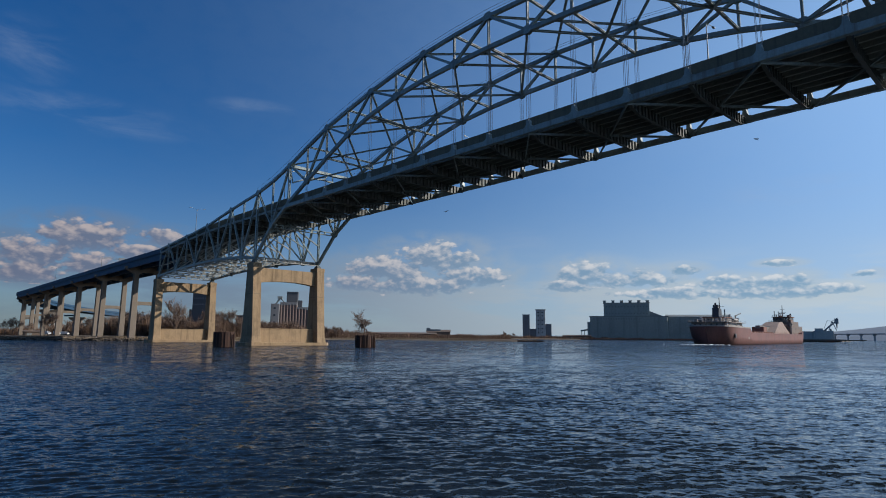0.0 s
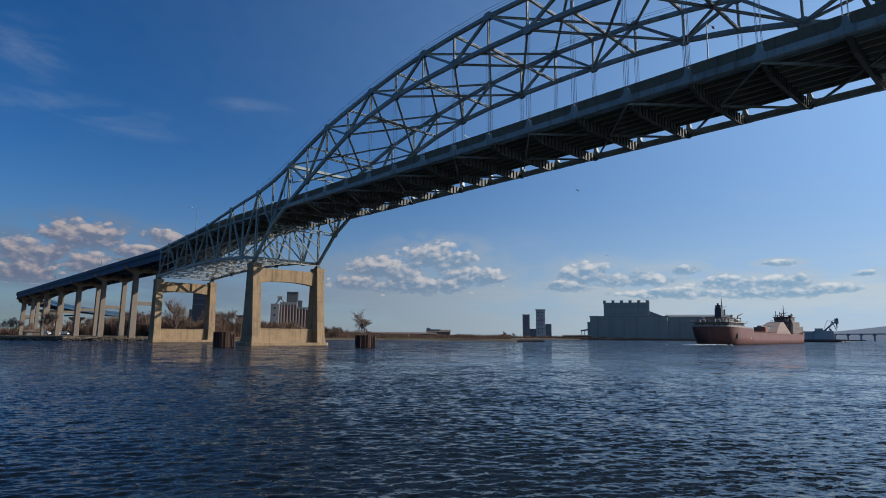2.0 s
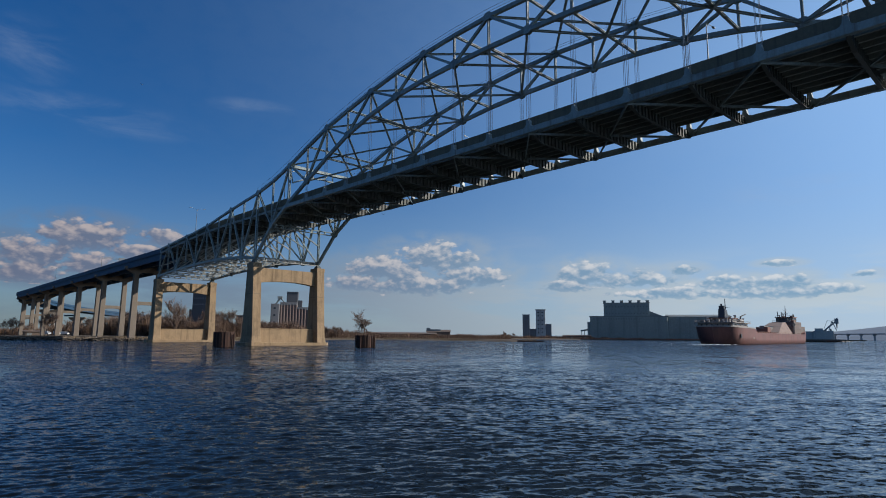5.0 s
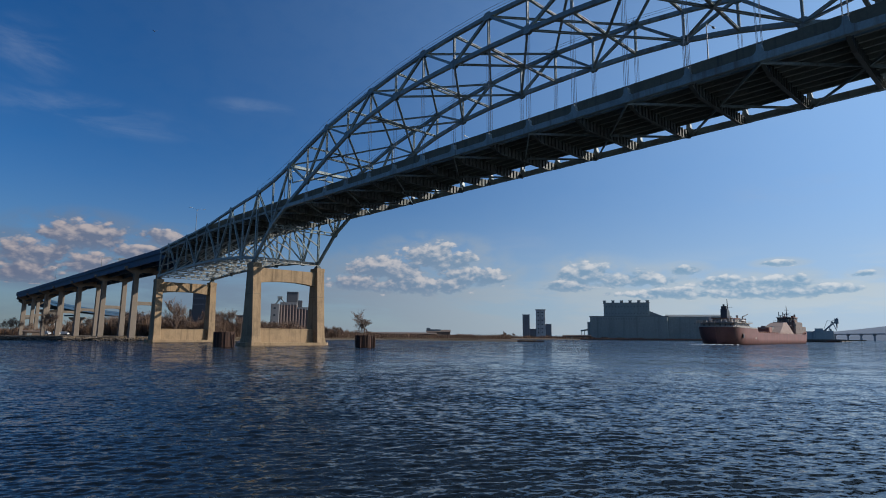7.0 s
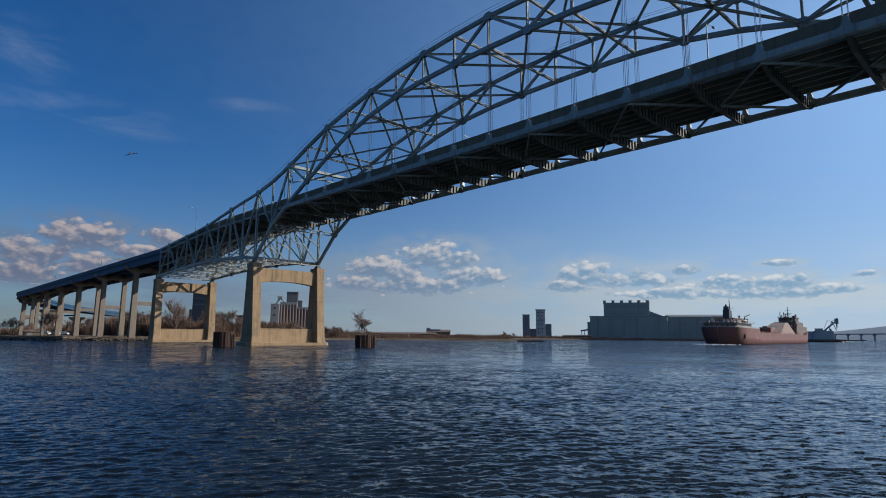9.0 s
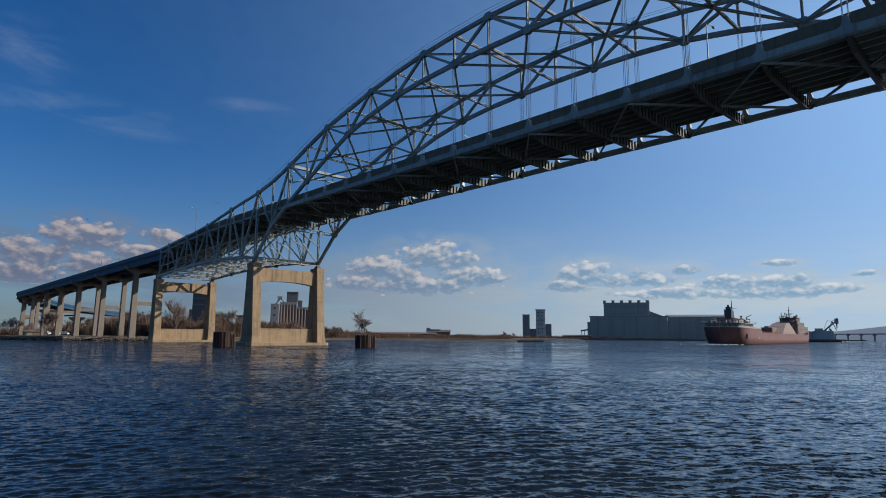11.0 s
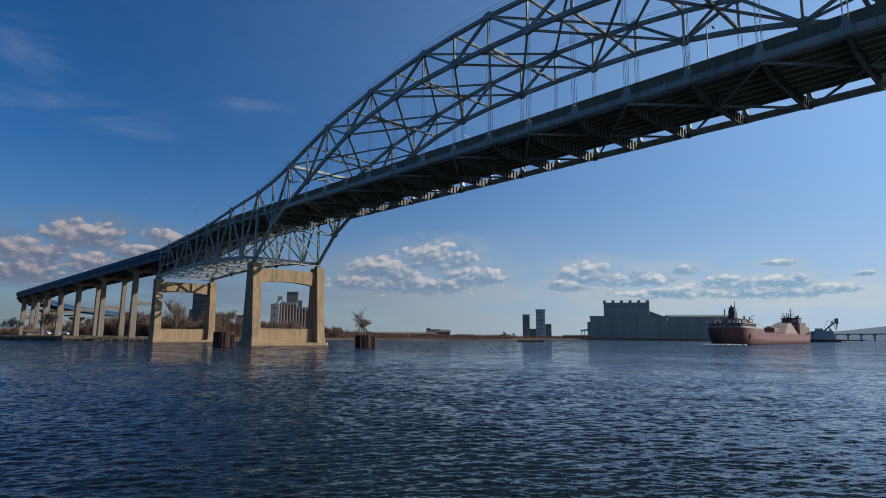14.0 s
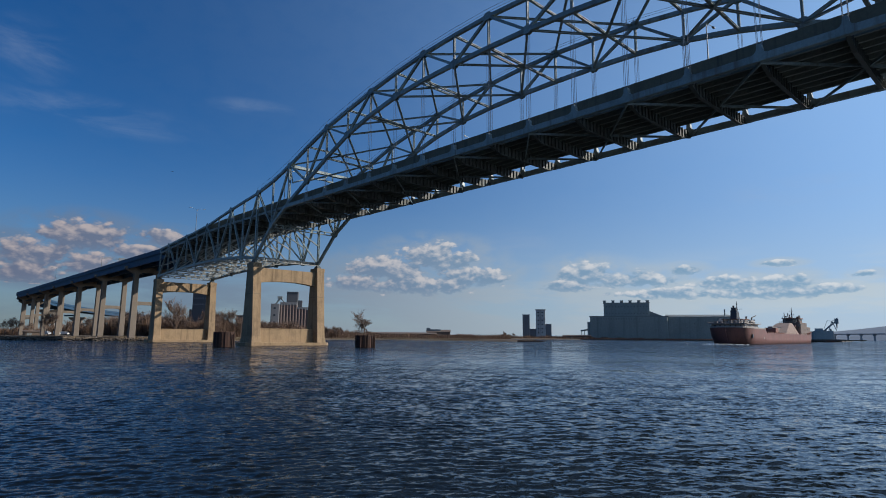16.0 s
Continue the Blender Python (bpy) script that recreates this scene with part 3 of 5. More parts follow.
# ---- piers ----
def frame_pier(name, k, top, beam_top, beam_low, wall, label, ys=(0.0, WIDE), col=(1.85, 1.3), flare=1.0, foot=True, group="bridge piers"):
    x = k * PANEL
    t = thing(name, label, "bridge pier", group)
    for y, s in zip(ys, (-1, 1)):
        g = Geo()
        n = 8
        hx, hy = col[0], col[1]
        rows = []
        for z, kx, ky in ((-1.5, 2.1, 1.2), (1.0, 2.05, 1.18), (2.6, 1.84, 1.01), (top * 0.5, 1.42, 1.0), (top, 1.0, 1.0)):
            a, b, c = hx * (1 + (kx - 1) * flare), hy * ky, 0.1
            rows += [(x - a + c, y - b, z), (x + a - c, y - b, z), (x + a, y - b + c, z), (x + a, y + b - c, z),
                     (x + a - c, y + b, z), (x - a + c, y + b, z), (x - a, y + b - c, z), (x - a, y - b + c, z)]
        f = [(i * n + j, i * n + (j + 1) % n, (i + 1) * n + (j + 1) % n, (i + 1) * n + j) for i in range(4) for j in range(n)]
        f += [tuple(range(n))[::-1], tuple(range(4 * n, 5 * n))]
        c = part("column", g.add(rows, f), CONCRETE, t)
        part("pour_joint", Geo().box((x - hx * (1 + 0.32 * flare), y - hy - 0.01, top * 0.62), (x + hx * (1 + 0.32 * flare), y + hy + 0.01, top * 0.62 + 0.07)), PARAPET, c)
        part("column_cap", Geo().box((x - hx - 0.12, y - hy - 0.12, top - 1.1), (x + hx + 0.12, y + hy + 0.12, top + 0.01), 0.08), CONCRETE, c)
        if foot:
            part("bearing", Geo().box((x - 0.9, y - 0.8, top), (x + 0.9, y + 0.8, top + 0.5), 0.15).box((x - 0.5, y - 0.55, top + 0.5), (x + 0.5, y + 0.55, low(k) - 0.4)), STEEL_SHADED, t)
    y1, y2 = ys[0] + col[1] * 0.95, ys[1] - col[1] * 0.95
    arch = [(y1 + (y2 - y1) * i / 12, beam_low + 0.8 * (1 - abs(i / 6 - 1) ** 2.2)) for i in range(13)]
    part("cross_beam", Geo().prism(arch + [(y2, beam_top), (y1, beam_top)], "x", x - 0.95, x + 0.95), CONCRETE, t)
    if wall:
        part("web_wall", Geo().prism([(y1 - 0.2, -1.4), (y2 + 0.2, -1.4), (y2 + 0.2, wall), (y1 - 0.2, wall)], "x", x - 1.1, x + 1.1), CONCRETE, t)
        part("wall_coping", Geo().box((x - 1.2, y1 + 0.1, wall), (x + 1.2, y2 - 0.1, wall + 0.25)), CONCRETE, t)
    if foot:
        f = Geo().box((x - col[0] * 2.3, ys[0] - col[1] * 2.2, -1.6), (x + col[0] * 2.3, ys[1] + col[1] * 2.2, 0.8), 1.2)
        part("footing", f, CONCRETE, t)
    return t


for k in (-2, 18):
    frame_pier("main_pier", k, 23.6, 22.3, 17.9, 4.6, "tall two-column concrete pier standing in the water")
for k in (-11, 27):
    frame_pier("anchor_pier", k, 24.2, 23.3, 18.9, 4.8, "two-column concrete pier at the water's edge", col=(1.7, 1.3), flare=0.75)
# ---- approach viaduct ----
def approach_bent(k):
    """A flared hammerhead bent on two slender columns with a low tie beam."""
    c = Vector(road_place(k, WIDE / 2, 0))
    e = Vector(road_place(k - 0.1, WIDE / 2, 0))
    ang = math.atan2(c.y - e.y, c.x - e.x)
    t = thing("approach_bent", "slender two-column concrete bent under the approach viaduct", "bridge pier", "approach bents",
              at=Matrix.Translation(c) @ Matrix.Rotation(ang, 4, "Z"))
    top = rail_top(k) - 5.6 - (0.07 * max(0, (-49 - k) * PANEL - 30) if k < -49 else 0)
    for y in (-4.9, 4.9):
        g = Geo()
        rows = []
        for z, a, b in ((-0.5, 1.25, 1.45), (2.0, 1.2, 1.4), (top - 3, 0.95, 1.1), (top, 0.95, 1.1)):
            rows += [(-a + 0.2, y - b, z), (a - 0.2, y - b, z), (a, y - b + 0.2, z), (a, y + b - 0.2, z), (a - 0.2, y + b, z), (-a + 0.2, y + b, z), (-a, y + b - 0.2, z), (-a, y - b + 0.2, z)]
        f = [(i * 8 + j, i * 8 + (j + 1) % 8, (i + 1) * 8 + (j + 1) % 8, (i + 1) * 8 + j) for i in range(3) for j in range(8)]
        part("column", g.add(rows, f + [tuple(range(8))[::-1], tuple(range(24, 32))]), BENT, t)
    part("cap", Geo().prism([(-9.8, top + 2.2), (-9.8, top + 1.2), (-6.4, top - 0.9), (-3.2, top - 0.9), (-2.2, top - 0.2), (2.2, top - 0.2), (3.2, top - 0.9), (6.4, top - 0.9), (9.8, top + 1.2), (9.8, top + 2.2)],
                            "x", -1.1, 1.1), BENT, t)
    part("tie_strut", Geo().prism([(-3.9, 15.6), (-2.2, 16.1), (2.2, 16.1), (3.9, 15.6), (3.9, 17.7), (-3.9, 17.7)], "x", -0.7, 0.7), BENT, t)


for k in (-16.4, -22.3, -28.1, -33.7, -38.8, -44.2, -49.0, -53.6, -58.2, -62.8, -67.4, -71.5, 33.0, 39.0, 45.0):
    approach_bent(k)

viaduct = thing("approach_viaduct", "blue steel girder viaduct curving away behind the trees", "bridge")
for ks in ([-11 - x * 0.7 for x in range(0, 88)][::-1], [27 + x for x in range(0, 24)]):
    deck(ks, viaduct)
    for y in (1.6, 6.9, 14.0, WIDE - 1.6):
        part("girder", ribbon(ks, [(y - 0.3, -4.7), (y + 0.3, -4.7), (y + 0.3, -4.62), (y + 0.02, -4.62), (y + 0.02, -1.72), (y + 0.3, -1.72), (y + 0.3, -1.64), (y - 0.3, -1.64), (y - 0.3, -1.72), (y - 0.02, -1.72), (y - 0.02, -4.62), (y - 0.3, -4.62)], place=road_place), GIRDER, viaduct)
    for y, s in ((1.02, 1), (WIDE - 1.02, -1)):
        part("fascia", ribbon(ks, [(y, -1.9), (y + s * 0.08, -1.9), (y + s * 0.08, -0.12), (y, -0.12)], place=road_place), GIRDER, viaduct, "blue painted fascia panel")
for k in range(-71, -11, 3):
    z = rail_top(k) - (0.07 * max(0, (-49 - k) * PANEL - 30) if k < -49 else 0)
    a, b = road_place(k, 1.6, z - 3), road_place(k, WIDE - 1.6, z - 3)
    part("diaphragm", Geo().beam(a, b, 0.2, 1.6, (1, 0, 0)), GIRDER, viaduct)


# ---- lamps on the deck ----
def lamp_post(k, side, arms=(1,), tall=8.5):
    y = 1.35 if side < 0 else WIDE - 1.35
    z = rail_top(k) - 0.3 - (0.07 * max(0, (-49 - k) * PANEL - 30) if k < -49 else 0)
    p = Vector(road_place(k, y, z))
    t = thing("street_lamp", "thin grey steel roadway lamp on the bridge parapet", "street lamp", "bridge lamps", at=Matrix.Translation(p))
    part("pole", Geo().tube([(0, 0, 0), (0, 0, 0.4), (0, 0, tall)], [0.16, 0.11, 0.06], 8), GALV, t)
    for a in arms:
        arm = part("arm", Geo().tube([(0, 0, tall - 0.7), (0, a * 0.7, tall + 0.1), (0, a * 2.2, tall + 0.35)], 0.045, 6), GALV, t)
        part("lamp_head", Geo().prism([(a * 2.1, tall + 0.27), (a * 2.25, tall + 0.42), (a * 2.8, tall + 0.44), (a * 2.95, tall + 0.33), (a * 2.6, tall + 0.24)], "x", -0.14, 0.14), GALV, arm)


for k, side, arms in ((12.25, -1, (1,)), (-0.55, -1, (1,)), (-7.6, -1, (-1, 1)), (-14.0, 1, (-1, 1)), (-27.5, 1, (-1, 1)), (-33.5, -1, (-1, 1)), (5.5, 1, (-1,)), (20, 1, (-1,))):
    lamp_post(k, side, arms, 5.6 if k > 10 else 8.5)


# ---- overhead sign frame on the approach ----
def sign_gantry(k):
    z = rail_top(k)
    x = k * PANEL
    t = thing("sign_gantry", "thin grey overhead sign frame across the roadway", "sign", at=pose(x, 0, z))
    for y in (1.35, WIDE - 1.35):
        part("post", Geo().tube([(0, y, -0.1), (0, y, 5.2)], [0.16, 0.11], 8), GALV, t)
    for dz in (4.4, 5.1):
        part("cross_bar", Geo().beam((0, 1.35, dz), (0, WIDE - 1.35, dz), 0.14, 0.14, (1, 0, 0)), GALV, t)
    for i in range(10):
        y = 1.35 + i * (WIDE - 2.7) / 10
        part("web_bar", Geo().beam((0, y, 4.4), (0, y + (WIDE - 2.7) / 10, 5.1), 0.08, 0.08, (1, 0, 0)), GALV, t)
    for y in (9.0,):
        part("sign_panel", Geo().box((0.12, y, 3.9), (0.2, y + 3.0, 5.4)), GALV, t, "blank back of a road sign")


sign_gantry(-21.3)


# ---- vans parked behind the bridge columns ----
VANPAINT = surface("white_van_paint", (0.6, 0.6, 0.6), 0.35, grain=0.05, size=1)
TYRE = surface("black_rubber", (0.02, 0.02, 0.02), 0.9, grain=0.1, size=4)


def parked_van(b, d, turn):
    t = thing("van", "small white van parked on the shore under the bridge", "van", "parked vans", at=Matrix.Translation(spot(b, d, 2.1)) @ Matrix.Rotation(radians(turn), 4, "Z"))
    part("body", Geo().prism([(-2.6, 0.35), (2.5, 0.35), (2.6, 0.9), (2.3, 1.25), (1.7, 1.35), (1.1, 2.15), (-2.5, 2.2), (-2.6, 2.0)], "y", -0.95, 0.95), VANPAINT, t)
    part("windscreen", Geo().prism([(1.74, 1.4), (1.2, 2.05), (1.23, 2.08), (1.78, 1.43)], "y", -0.8, 0.8), SHADE, t)
    for x in (-1.6, 1.6):
        for s in (-1, 1):
            part("wheel", Geo().tube([(x, s * 0.72, 0.36), (x, s * 0.96, 0.36)], 0.36, 12), TYRE, t)


SHADE = surface("dark_car_glass", (0.03, 0.035, 0.04), 0.1)
for b, d, a in ((169.7, 470, 20), (169.15, 480, 40), (170.3, 478, 10)):
    parked_van(b, d, a)


# ---- mooring cells of rusted sheet pile ----
def mooring_cell(c, r, h, posts):
    t = thing("mooring_dolphin", "dark rusted sheet-pile mooring cell standing in the water", "dolphin", "mooring cells", at=pose(c.x, c.y, 0))
    n = 22
    for i in range(n):
        a, b = 2 * math.pi * i / n, 2 * math.pi * (i + 1) / n
        d = 0.07 if i % 2 else -0.07
        q = []
        for rr, ang in ((r + d, a), (r + d, b), (r + d - 0.2, b), (r + d - 0.2, a)):
            q.append((rr * math.cos(ang), rr * math.sin(ang)))
        top = h - 0.12 * noise.noise((i * 1.7, c.x, 0))
        part("sheet_pile", Geo().prism(q[::-1], "z", -1.5, top), RUST, t)
    part("cap", Geo().tube([(0, 0, h - 1.1), (0, 0, h - 0.6)], r - 0.3, 22), PARAPET, t, "rough concrete fill inside the cell")
    for i in range(posts):
        a = 2.4 * i + 0.5
        p = Vector((math.cos(a), math.sin(a), 0)) * (r + 0.55)
        part("fender_post", Geo().tube([(p.x, p.y, -1.5), (p.x * 0.98, p.y * 0.98, h - 0.5)], 0.22, 8), RUST, t)


mooring_cell(spot(156.86, 156.5), 2.45, 3.6, 2)
mooring_cell(spot(144.1, 155.0), 2.35, 3.05, 3)


# ---- bare trees and brush ----
BARK = surface("bare_twigs", (0.16, 0.108, 0.082), 0.95, spots=(0.10, 0.07, 0.055), grain=0.2, size=0.6, vary=0.25)
TWIG = surface("brown_brush", (0.150, 0.092, 0.062), 0.95, spots=(0.10, 0.064, 0.046), grain=0.3, size=0.5, amount=0.6, island=0.5)
REED = surface("dry_reeds", (0.17, 0.125, 0.08), 0.95, spots=(0.11, 0.08, 0.055), grain=0.3, size=0.3)


def bare_tree(seed, h, wide=0.5, thick=1.0, levels=5, least=0.02):
    """Trunk mesh and twig mesh of a leafless tree."""
    rng = random.Random(seed)
    trunk, crown = Geo(), Geo()

    def grow(p, d, length, r, level):
        q = p + d * length
        m = (p + q) / 2 + Vector((rng.uniform(-1, 1), rng.uniform(-1, 1), 0)) * length * 0.06
        (trunk if level < 2 else crown).tube([p, m, q], [r, r * 0.85, r * 0.62], 6 if level < 2 else 3, caps=False)
        if level >= levels:
            return
        for i in range(rng.choice((3, 4)) if level else rng.choice((5, 6))):
            t = rng.uniform(0.45, 1.0) if level else rng.uniform(0.3, 1.0)
            a = rng.uniform(0, 6.283)
            lean = rng.uniform(0.45, 1.1) * wide * 1.7
            nd = (d + Vector((math.cos(a), math.sin(a), 0)) * lean + Vector((0, 0, 0.12))).normalized()
            grow(p.lerp(q, t), nd, length * rng.uniform(0.6, 0.9), max(r * 0.56, least), level + 1)
    grow(Vector((0, 0, 0)), Vector((rng.uniform(-0.05, 0.05), rng.uniform(-0.05, 0.05), 1)).normalized(), h * 0.27, h * 0.016 * thick, 0)
    return trunk.mesh("trunk"), crown.mesh("crown")


TREES = [bare_tree(s, 10, w) for s, w in ((3, 0.55), (8, 0.45), (21, 0.6), (34, 0.4))]
FAR_TREES = [bare_tree(s, 10, w, 0.75, 5, 0.022) for s, w in ((5, 0.5), (13, 0.42), (27, 0.56), (41, 0.38))]


def plant_tree(p, h, i, label, group="", kinds=TREES):
    t = thing("tree", label, "tree", group, at=Matrix.Translation(p) @ Matrix.Rotation(i * 1.7, 4, "Z"))
    s = h / 10
    for me, nm in zip(kinds[i % 4], ("trunk", "crown")):
        o = part(nm, me, BARK, t)
        o.scale = (s, s, s)


plant_tree(spot(144.1, 155.0, 2.4), 9.0, 0, "small leafless tree growing on a sheet-pile cell")
plant_tree(spot(144.55, 155.8, 2.4), 6.4, 1, "thin leafless sapling on a sheet-pile cell")
rng = random.Random(4)
for b, d, h in ((160.9, 338, 27), (162.3, 350, 12), (172.6, 420, 16), (173.1, 460, 14), (171.5, 480, 13), (170.2, 520, 12), (158.3, 360, 11), (155.2, 380, 12), (153.3, 400, 11),
                (147.5, 470, 10), (146.6, 480, 9), (145.8, 500, 10), (145.0, 490, 9), (148.4, 470, 11), (149.2, 455, 10), (150.1, 450, 11), (151.2, 440, 10), (144.0, 505, 9), (130.6, 700, 11), (129.8, 720, 10), (170.55, 415, 19), (170.4, 420, 17)):
    plant_tree(spot(b, d, 1.3), h, rng.randrange(40), "leafless brown tree on the far shore", "shore trees", FAR_TREES)


for i in range(64):
    b = rng.uniform(146.0, 169.0)
    d = float(np.interp(b, (147, 150.5, 153.5, 156, 158, 161, 164, 167, 170), (440, 396, 352, 338, 334, 346, 398, 468, 560))) + rng.uniform(0, 40)
    plant_tree(spot(b, d, 1.3), float(np.interp(b, (147, 152, 156, 164, 170), (11, 14, 19, 21, 17))) * rng.uniform(0.75, 1.1), rng.randrange(40), "leafless reddish brown tree in the shore brush", "shore trees", FAR_TREES)


def brush_field(name, label, material, belt, deep, width, n, seed):
    """Thousands of thin upright leafless stems; belt: bearing, distance and height along its front."""
    rng = random.Random(seed)
    g = Geo()
    for i in range(n):
        j = rng.randrange(len(belt) - 1)
        t = rng.random()
        b, d, height = (u + (w - u) * t for u, w in zip(belt[j], belt[j + 1]))
        p = spot(b, d + rng.uniform(0, deep), 0.9)
        h = height * (0.7 + 0.3 * rng.random()) * (0.8 + 0.75 * noise.noise((p.x * 0.07, p.y * 0.07, seed)))
        a = rng.uniform(0, 6.28)
        s = Vector((math.cos(a), math.sin(a), 0))
        for q in range(3):
            lean = Vector((rng.gauss(0, 0.06), rng.gauss(0, 0.06), 0)) * h
            c = p + s * rng.uniform(-3, 3) * width
            z0 = h * rng.uniform(0, 0.45) - 0.6
            hh = h * rng.uniform(0.72, 1.0)
            w = s * width * rng.uniform(0.3, 0.6)
            m = z0 + (hh - z0) * 0.55
            g.add([c + Vector((0, 0, z0)), c + w + Vector((0, 0, z0)), c + lean * 0.5 + w + Vector((0, 0, m)), c + lean + Vector((0, 0, hh)), c + lean * 0.4 + Vector((0, 0, m))], [(0, 1, 2, 3, 4)])
    tagged(part(name, g, material), label, "brush", kind="stuff")


brush_field("brush", "dense leafless brown brush along the shore", TWIG, [(174, 640, 8), (170, 560, 10), (167, 470, 12), (164, 400, 13.5), (161, 348, 12.5), (158, 335, 12), (156, 340, 12.5), (153.5, 356, 12), (150.5, 400, 11), (147.5, 445, 7.5)], 45, 0.08, 56000, 2)
brush_field("shore_scrub", "low brown scrub on the flat shore", TWIG, [(150, 440, 8), (146, 455, 7), (142, 470, 5.6), (137, 480, 5), (131, 560, 5), (130, 760, 5.5)], 70, 0.22, 24000, 3)
brush_field("reeds", "pale dry reeds at the waterline", REED, [(147.5, 428, 1.1), (142, 434, 1.2), (137, 424, 1.1), (132, 398, 0.9), (127.6, 378, 0.4)], 34, 0.12, 14000, 5)
brush_field("far_scrub", "distant low trees along the harbour", TWIG, [(131, 850, 6), (124, 870, 5), (118, 880, 3), (110, 865, 2.2), (103, 880, 2)], 60, 0.4, 12000, 6)
brush_field("bank_weeds", "short brown weeds on the bridge shore", REED, [(175, 308, 1.4), (168, 303, 1.2), (163, 294, 1.0), (158.5, 296, 1.2), (154, 324, 1.6)], 30, 0.3, 7000, 8)


# ---- stones and drift timber along the bridge's shore ----
def riprap(n=260):
    rng = random.Random(9)
    ico = [(0, 0, 1), (0.9, 0, 0.3), (0.2, 0.9, 0.35), (-0.8, 0.4, 0.3), (-0.6, -0.7, 0.35), (0.4, -0.85, 0.3), (0, 0, -0.6)]
    fc = [(0, 1, 2), (0, 2, 3), (0, 3, 4), (0, 4, 5), (0, 5, 1), (6, 2, 1), (6, 3, 2), (6, 4, 3), (6, 5, 4), (6, 1, 5)]
    shapes = [Geo().add([(x * rng.uniform(0.7, 1.3), y * rng.uniform(0.7, 1.3), z * rng.uniform(0.6, 1)) for x, y, z in ico], fc).mesh("stone") for _ in range(5)]
    t = thing("riprap", "grey riprap stones along the water's edge", "stones", kind="structure")
    for i in range(n):
        b = rng.uniform(157.5, 174.5)
        d = float(np.interp(b, (158.5, 163, 168, 173.4, 176), (292, 290, 300, 305, 300))) + rng.uniform(-3, 5)
        o = part("stone", shapes[i % 5], STONE, t)
        s = rng.uniform(0.5, 1.3)
        o.matrix_basis = Matrix.Translation(spot(b, d, rng.uniform(-0.1, 0.7))) @ Euler((rng.uniform(-0.4, 0.4), rng.uniform(-0.4, 0.4), rng.uniform(0, 6))).to_matrix().to_4x4() @ Matrix.Diagonal((s, s, s * 0.8, 1))
    for i in range(14):
        b = rng.uniform(164, 174)
        p = spot(b, float(np.interp(b, (163, 168, 173.4), (290, 300, 305))) + rng.uniform(-1, 5), 1.2)
        a = rng.uniform(0, 3.14)
        q = Vector((math.cos(a), math.sin(a), rng.uniform(-0.05, 0.12))) * rng.uniform(3, 7)
        tagged(part("driftwood_log", Geo().tube([p - q, p, p + q], [0.22, 0.26, 0.16], 7), WOODEN), "weathered grey timber lying on the shore", "log", "drift logs")


riprap()


def bulkhead():
    t = thing("bulkhead", "low rust-red sheet-pile bulkhead at the end of a flat spit", "bulkhead", kind="structure")
    for i in range(34):
        b = 129.4 - i * 0.073
        c, e = spot(b, 377 - i * 0.08), spot(b - 0.073, 377 - i * 0.08)
        part("sheet_pile", Geo().beam(c + Vector((0, 0, 0.0)), e + Vector((0, 0, 0.0)), 0.3 if i % 2 else 0.7, 1.7 + 0.15 * noise.noise((i * 0.7, 0, 0)), (0, 1, 0)), RUSTWALL, t)


RUSTWALL = surface("weathered_rust_red_wall", (0.20, 0.085, 0.05), 0.85, spots=(0.12, 0.06, 0.04), grain=0.2, size=0.5, vary=0.25)
bulkhead()
# ---- grain elevators and other far buildings ----
# dark cladding, its base raised to include the haze before the elevator
DARKWALL = surface("hazy_elevator_cladding", (0.245, 0.28, 0.265), 0.8, spots=(0.19, 0.22, 0.21), grain=0.12, size=0.05, streak=(0.15, 0.17, 0.17))
DARKROOF = surface("dark_elevator_roof", (0.17, 0.19, 0.19), 0.8, grain=0.1, size=0.08)
DARKTOWER = surface("dark_tower_concrete", (0.075, 0.08, 0.09), 0.85, spots=(0.05, 0.055, 0.06), grain=0.1, size=0.07)
SILO = surface("pale_silo_concrete", (0.165, 0.115, 0.10), 0.9, spots=(0.20, 0.155, 0.13), grain=0.08, size=0.08, streak=(0.22, 0.17, 0.14))
GREYWALL = surface("grey_tower_concrete", (0.17, 0.17, 0.175), 0.9, spots=(0.12, 0.12, 0.125), grain=0.1, size=0.06, streak=(0.13, 0.13, 0.13))
WHITEWALL = surface("pale_worn_concrete", (0.42, 0.42, 0.41), 0.9, spots=(0.2, 0.2, 0.2), grain=0.1, size=0.09, amount=0.8, streak=(0.2, 0.2, 0.2))
PANE = surface("dusty_glass", (0.035, 0.045, 0.055), 0.15)
TINROOF = surface("low_shed_roof", (0.13, 0.095, 0.075), 0.85, spots=(0.09, 0.07, 0.055), grain=0.1, size=0.1)
RED_TRIM = surface("faded_red_steel", (0.28, 0.08, 0.05), 0.7, grain=0.15, size=0.3)


def facing(bearing, d, z=0.0, turn=0.0):
    """A frame of reference: x to the right as seen from the shore, y away, z up."""
    p = spot(bearing, d, z)
    return Matrix.Translation(p) @ Matrix.Rotation(radians(bearing - 90 + turn), 4, "Z")


def windows(t, wall, x0, x1, z, n, y, w=1.6, h=2.2):
    for i in range(n):
        x = x0 + (x1 - x0) * (i + 0.5) / n
        o = part("window", Geo().box((x - w / 2, y - 0.12, z - h / 2), (x + w / 2, y + 0.05, z + h / 2)), DARKROOF, wall)


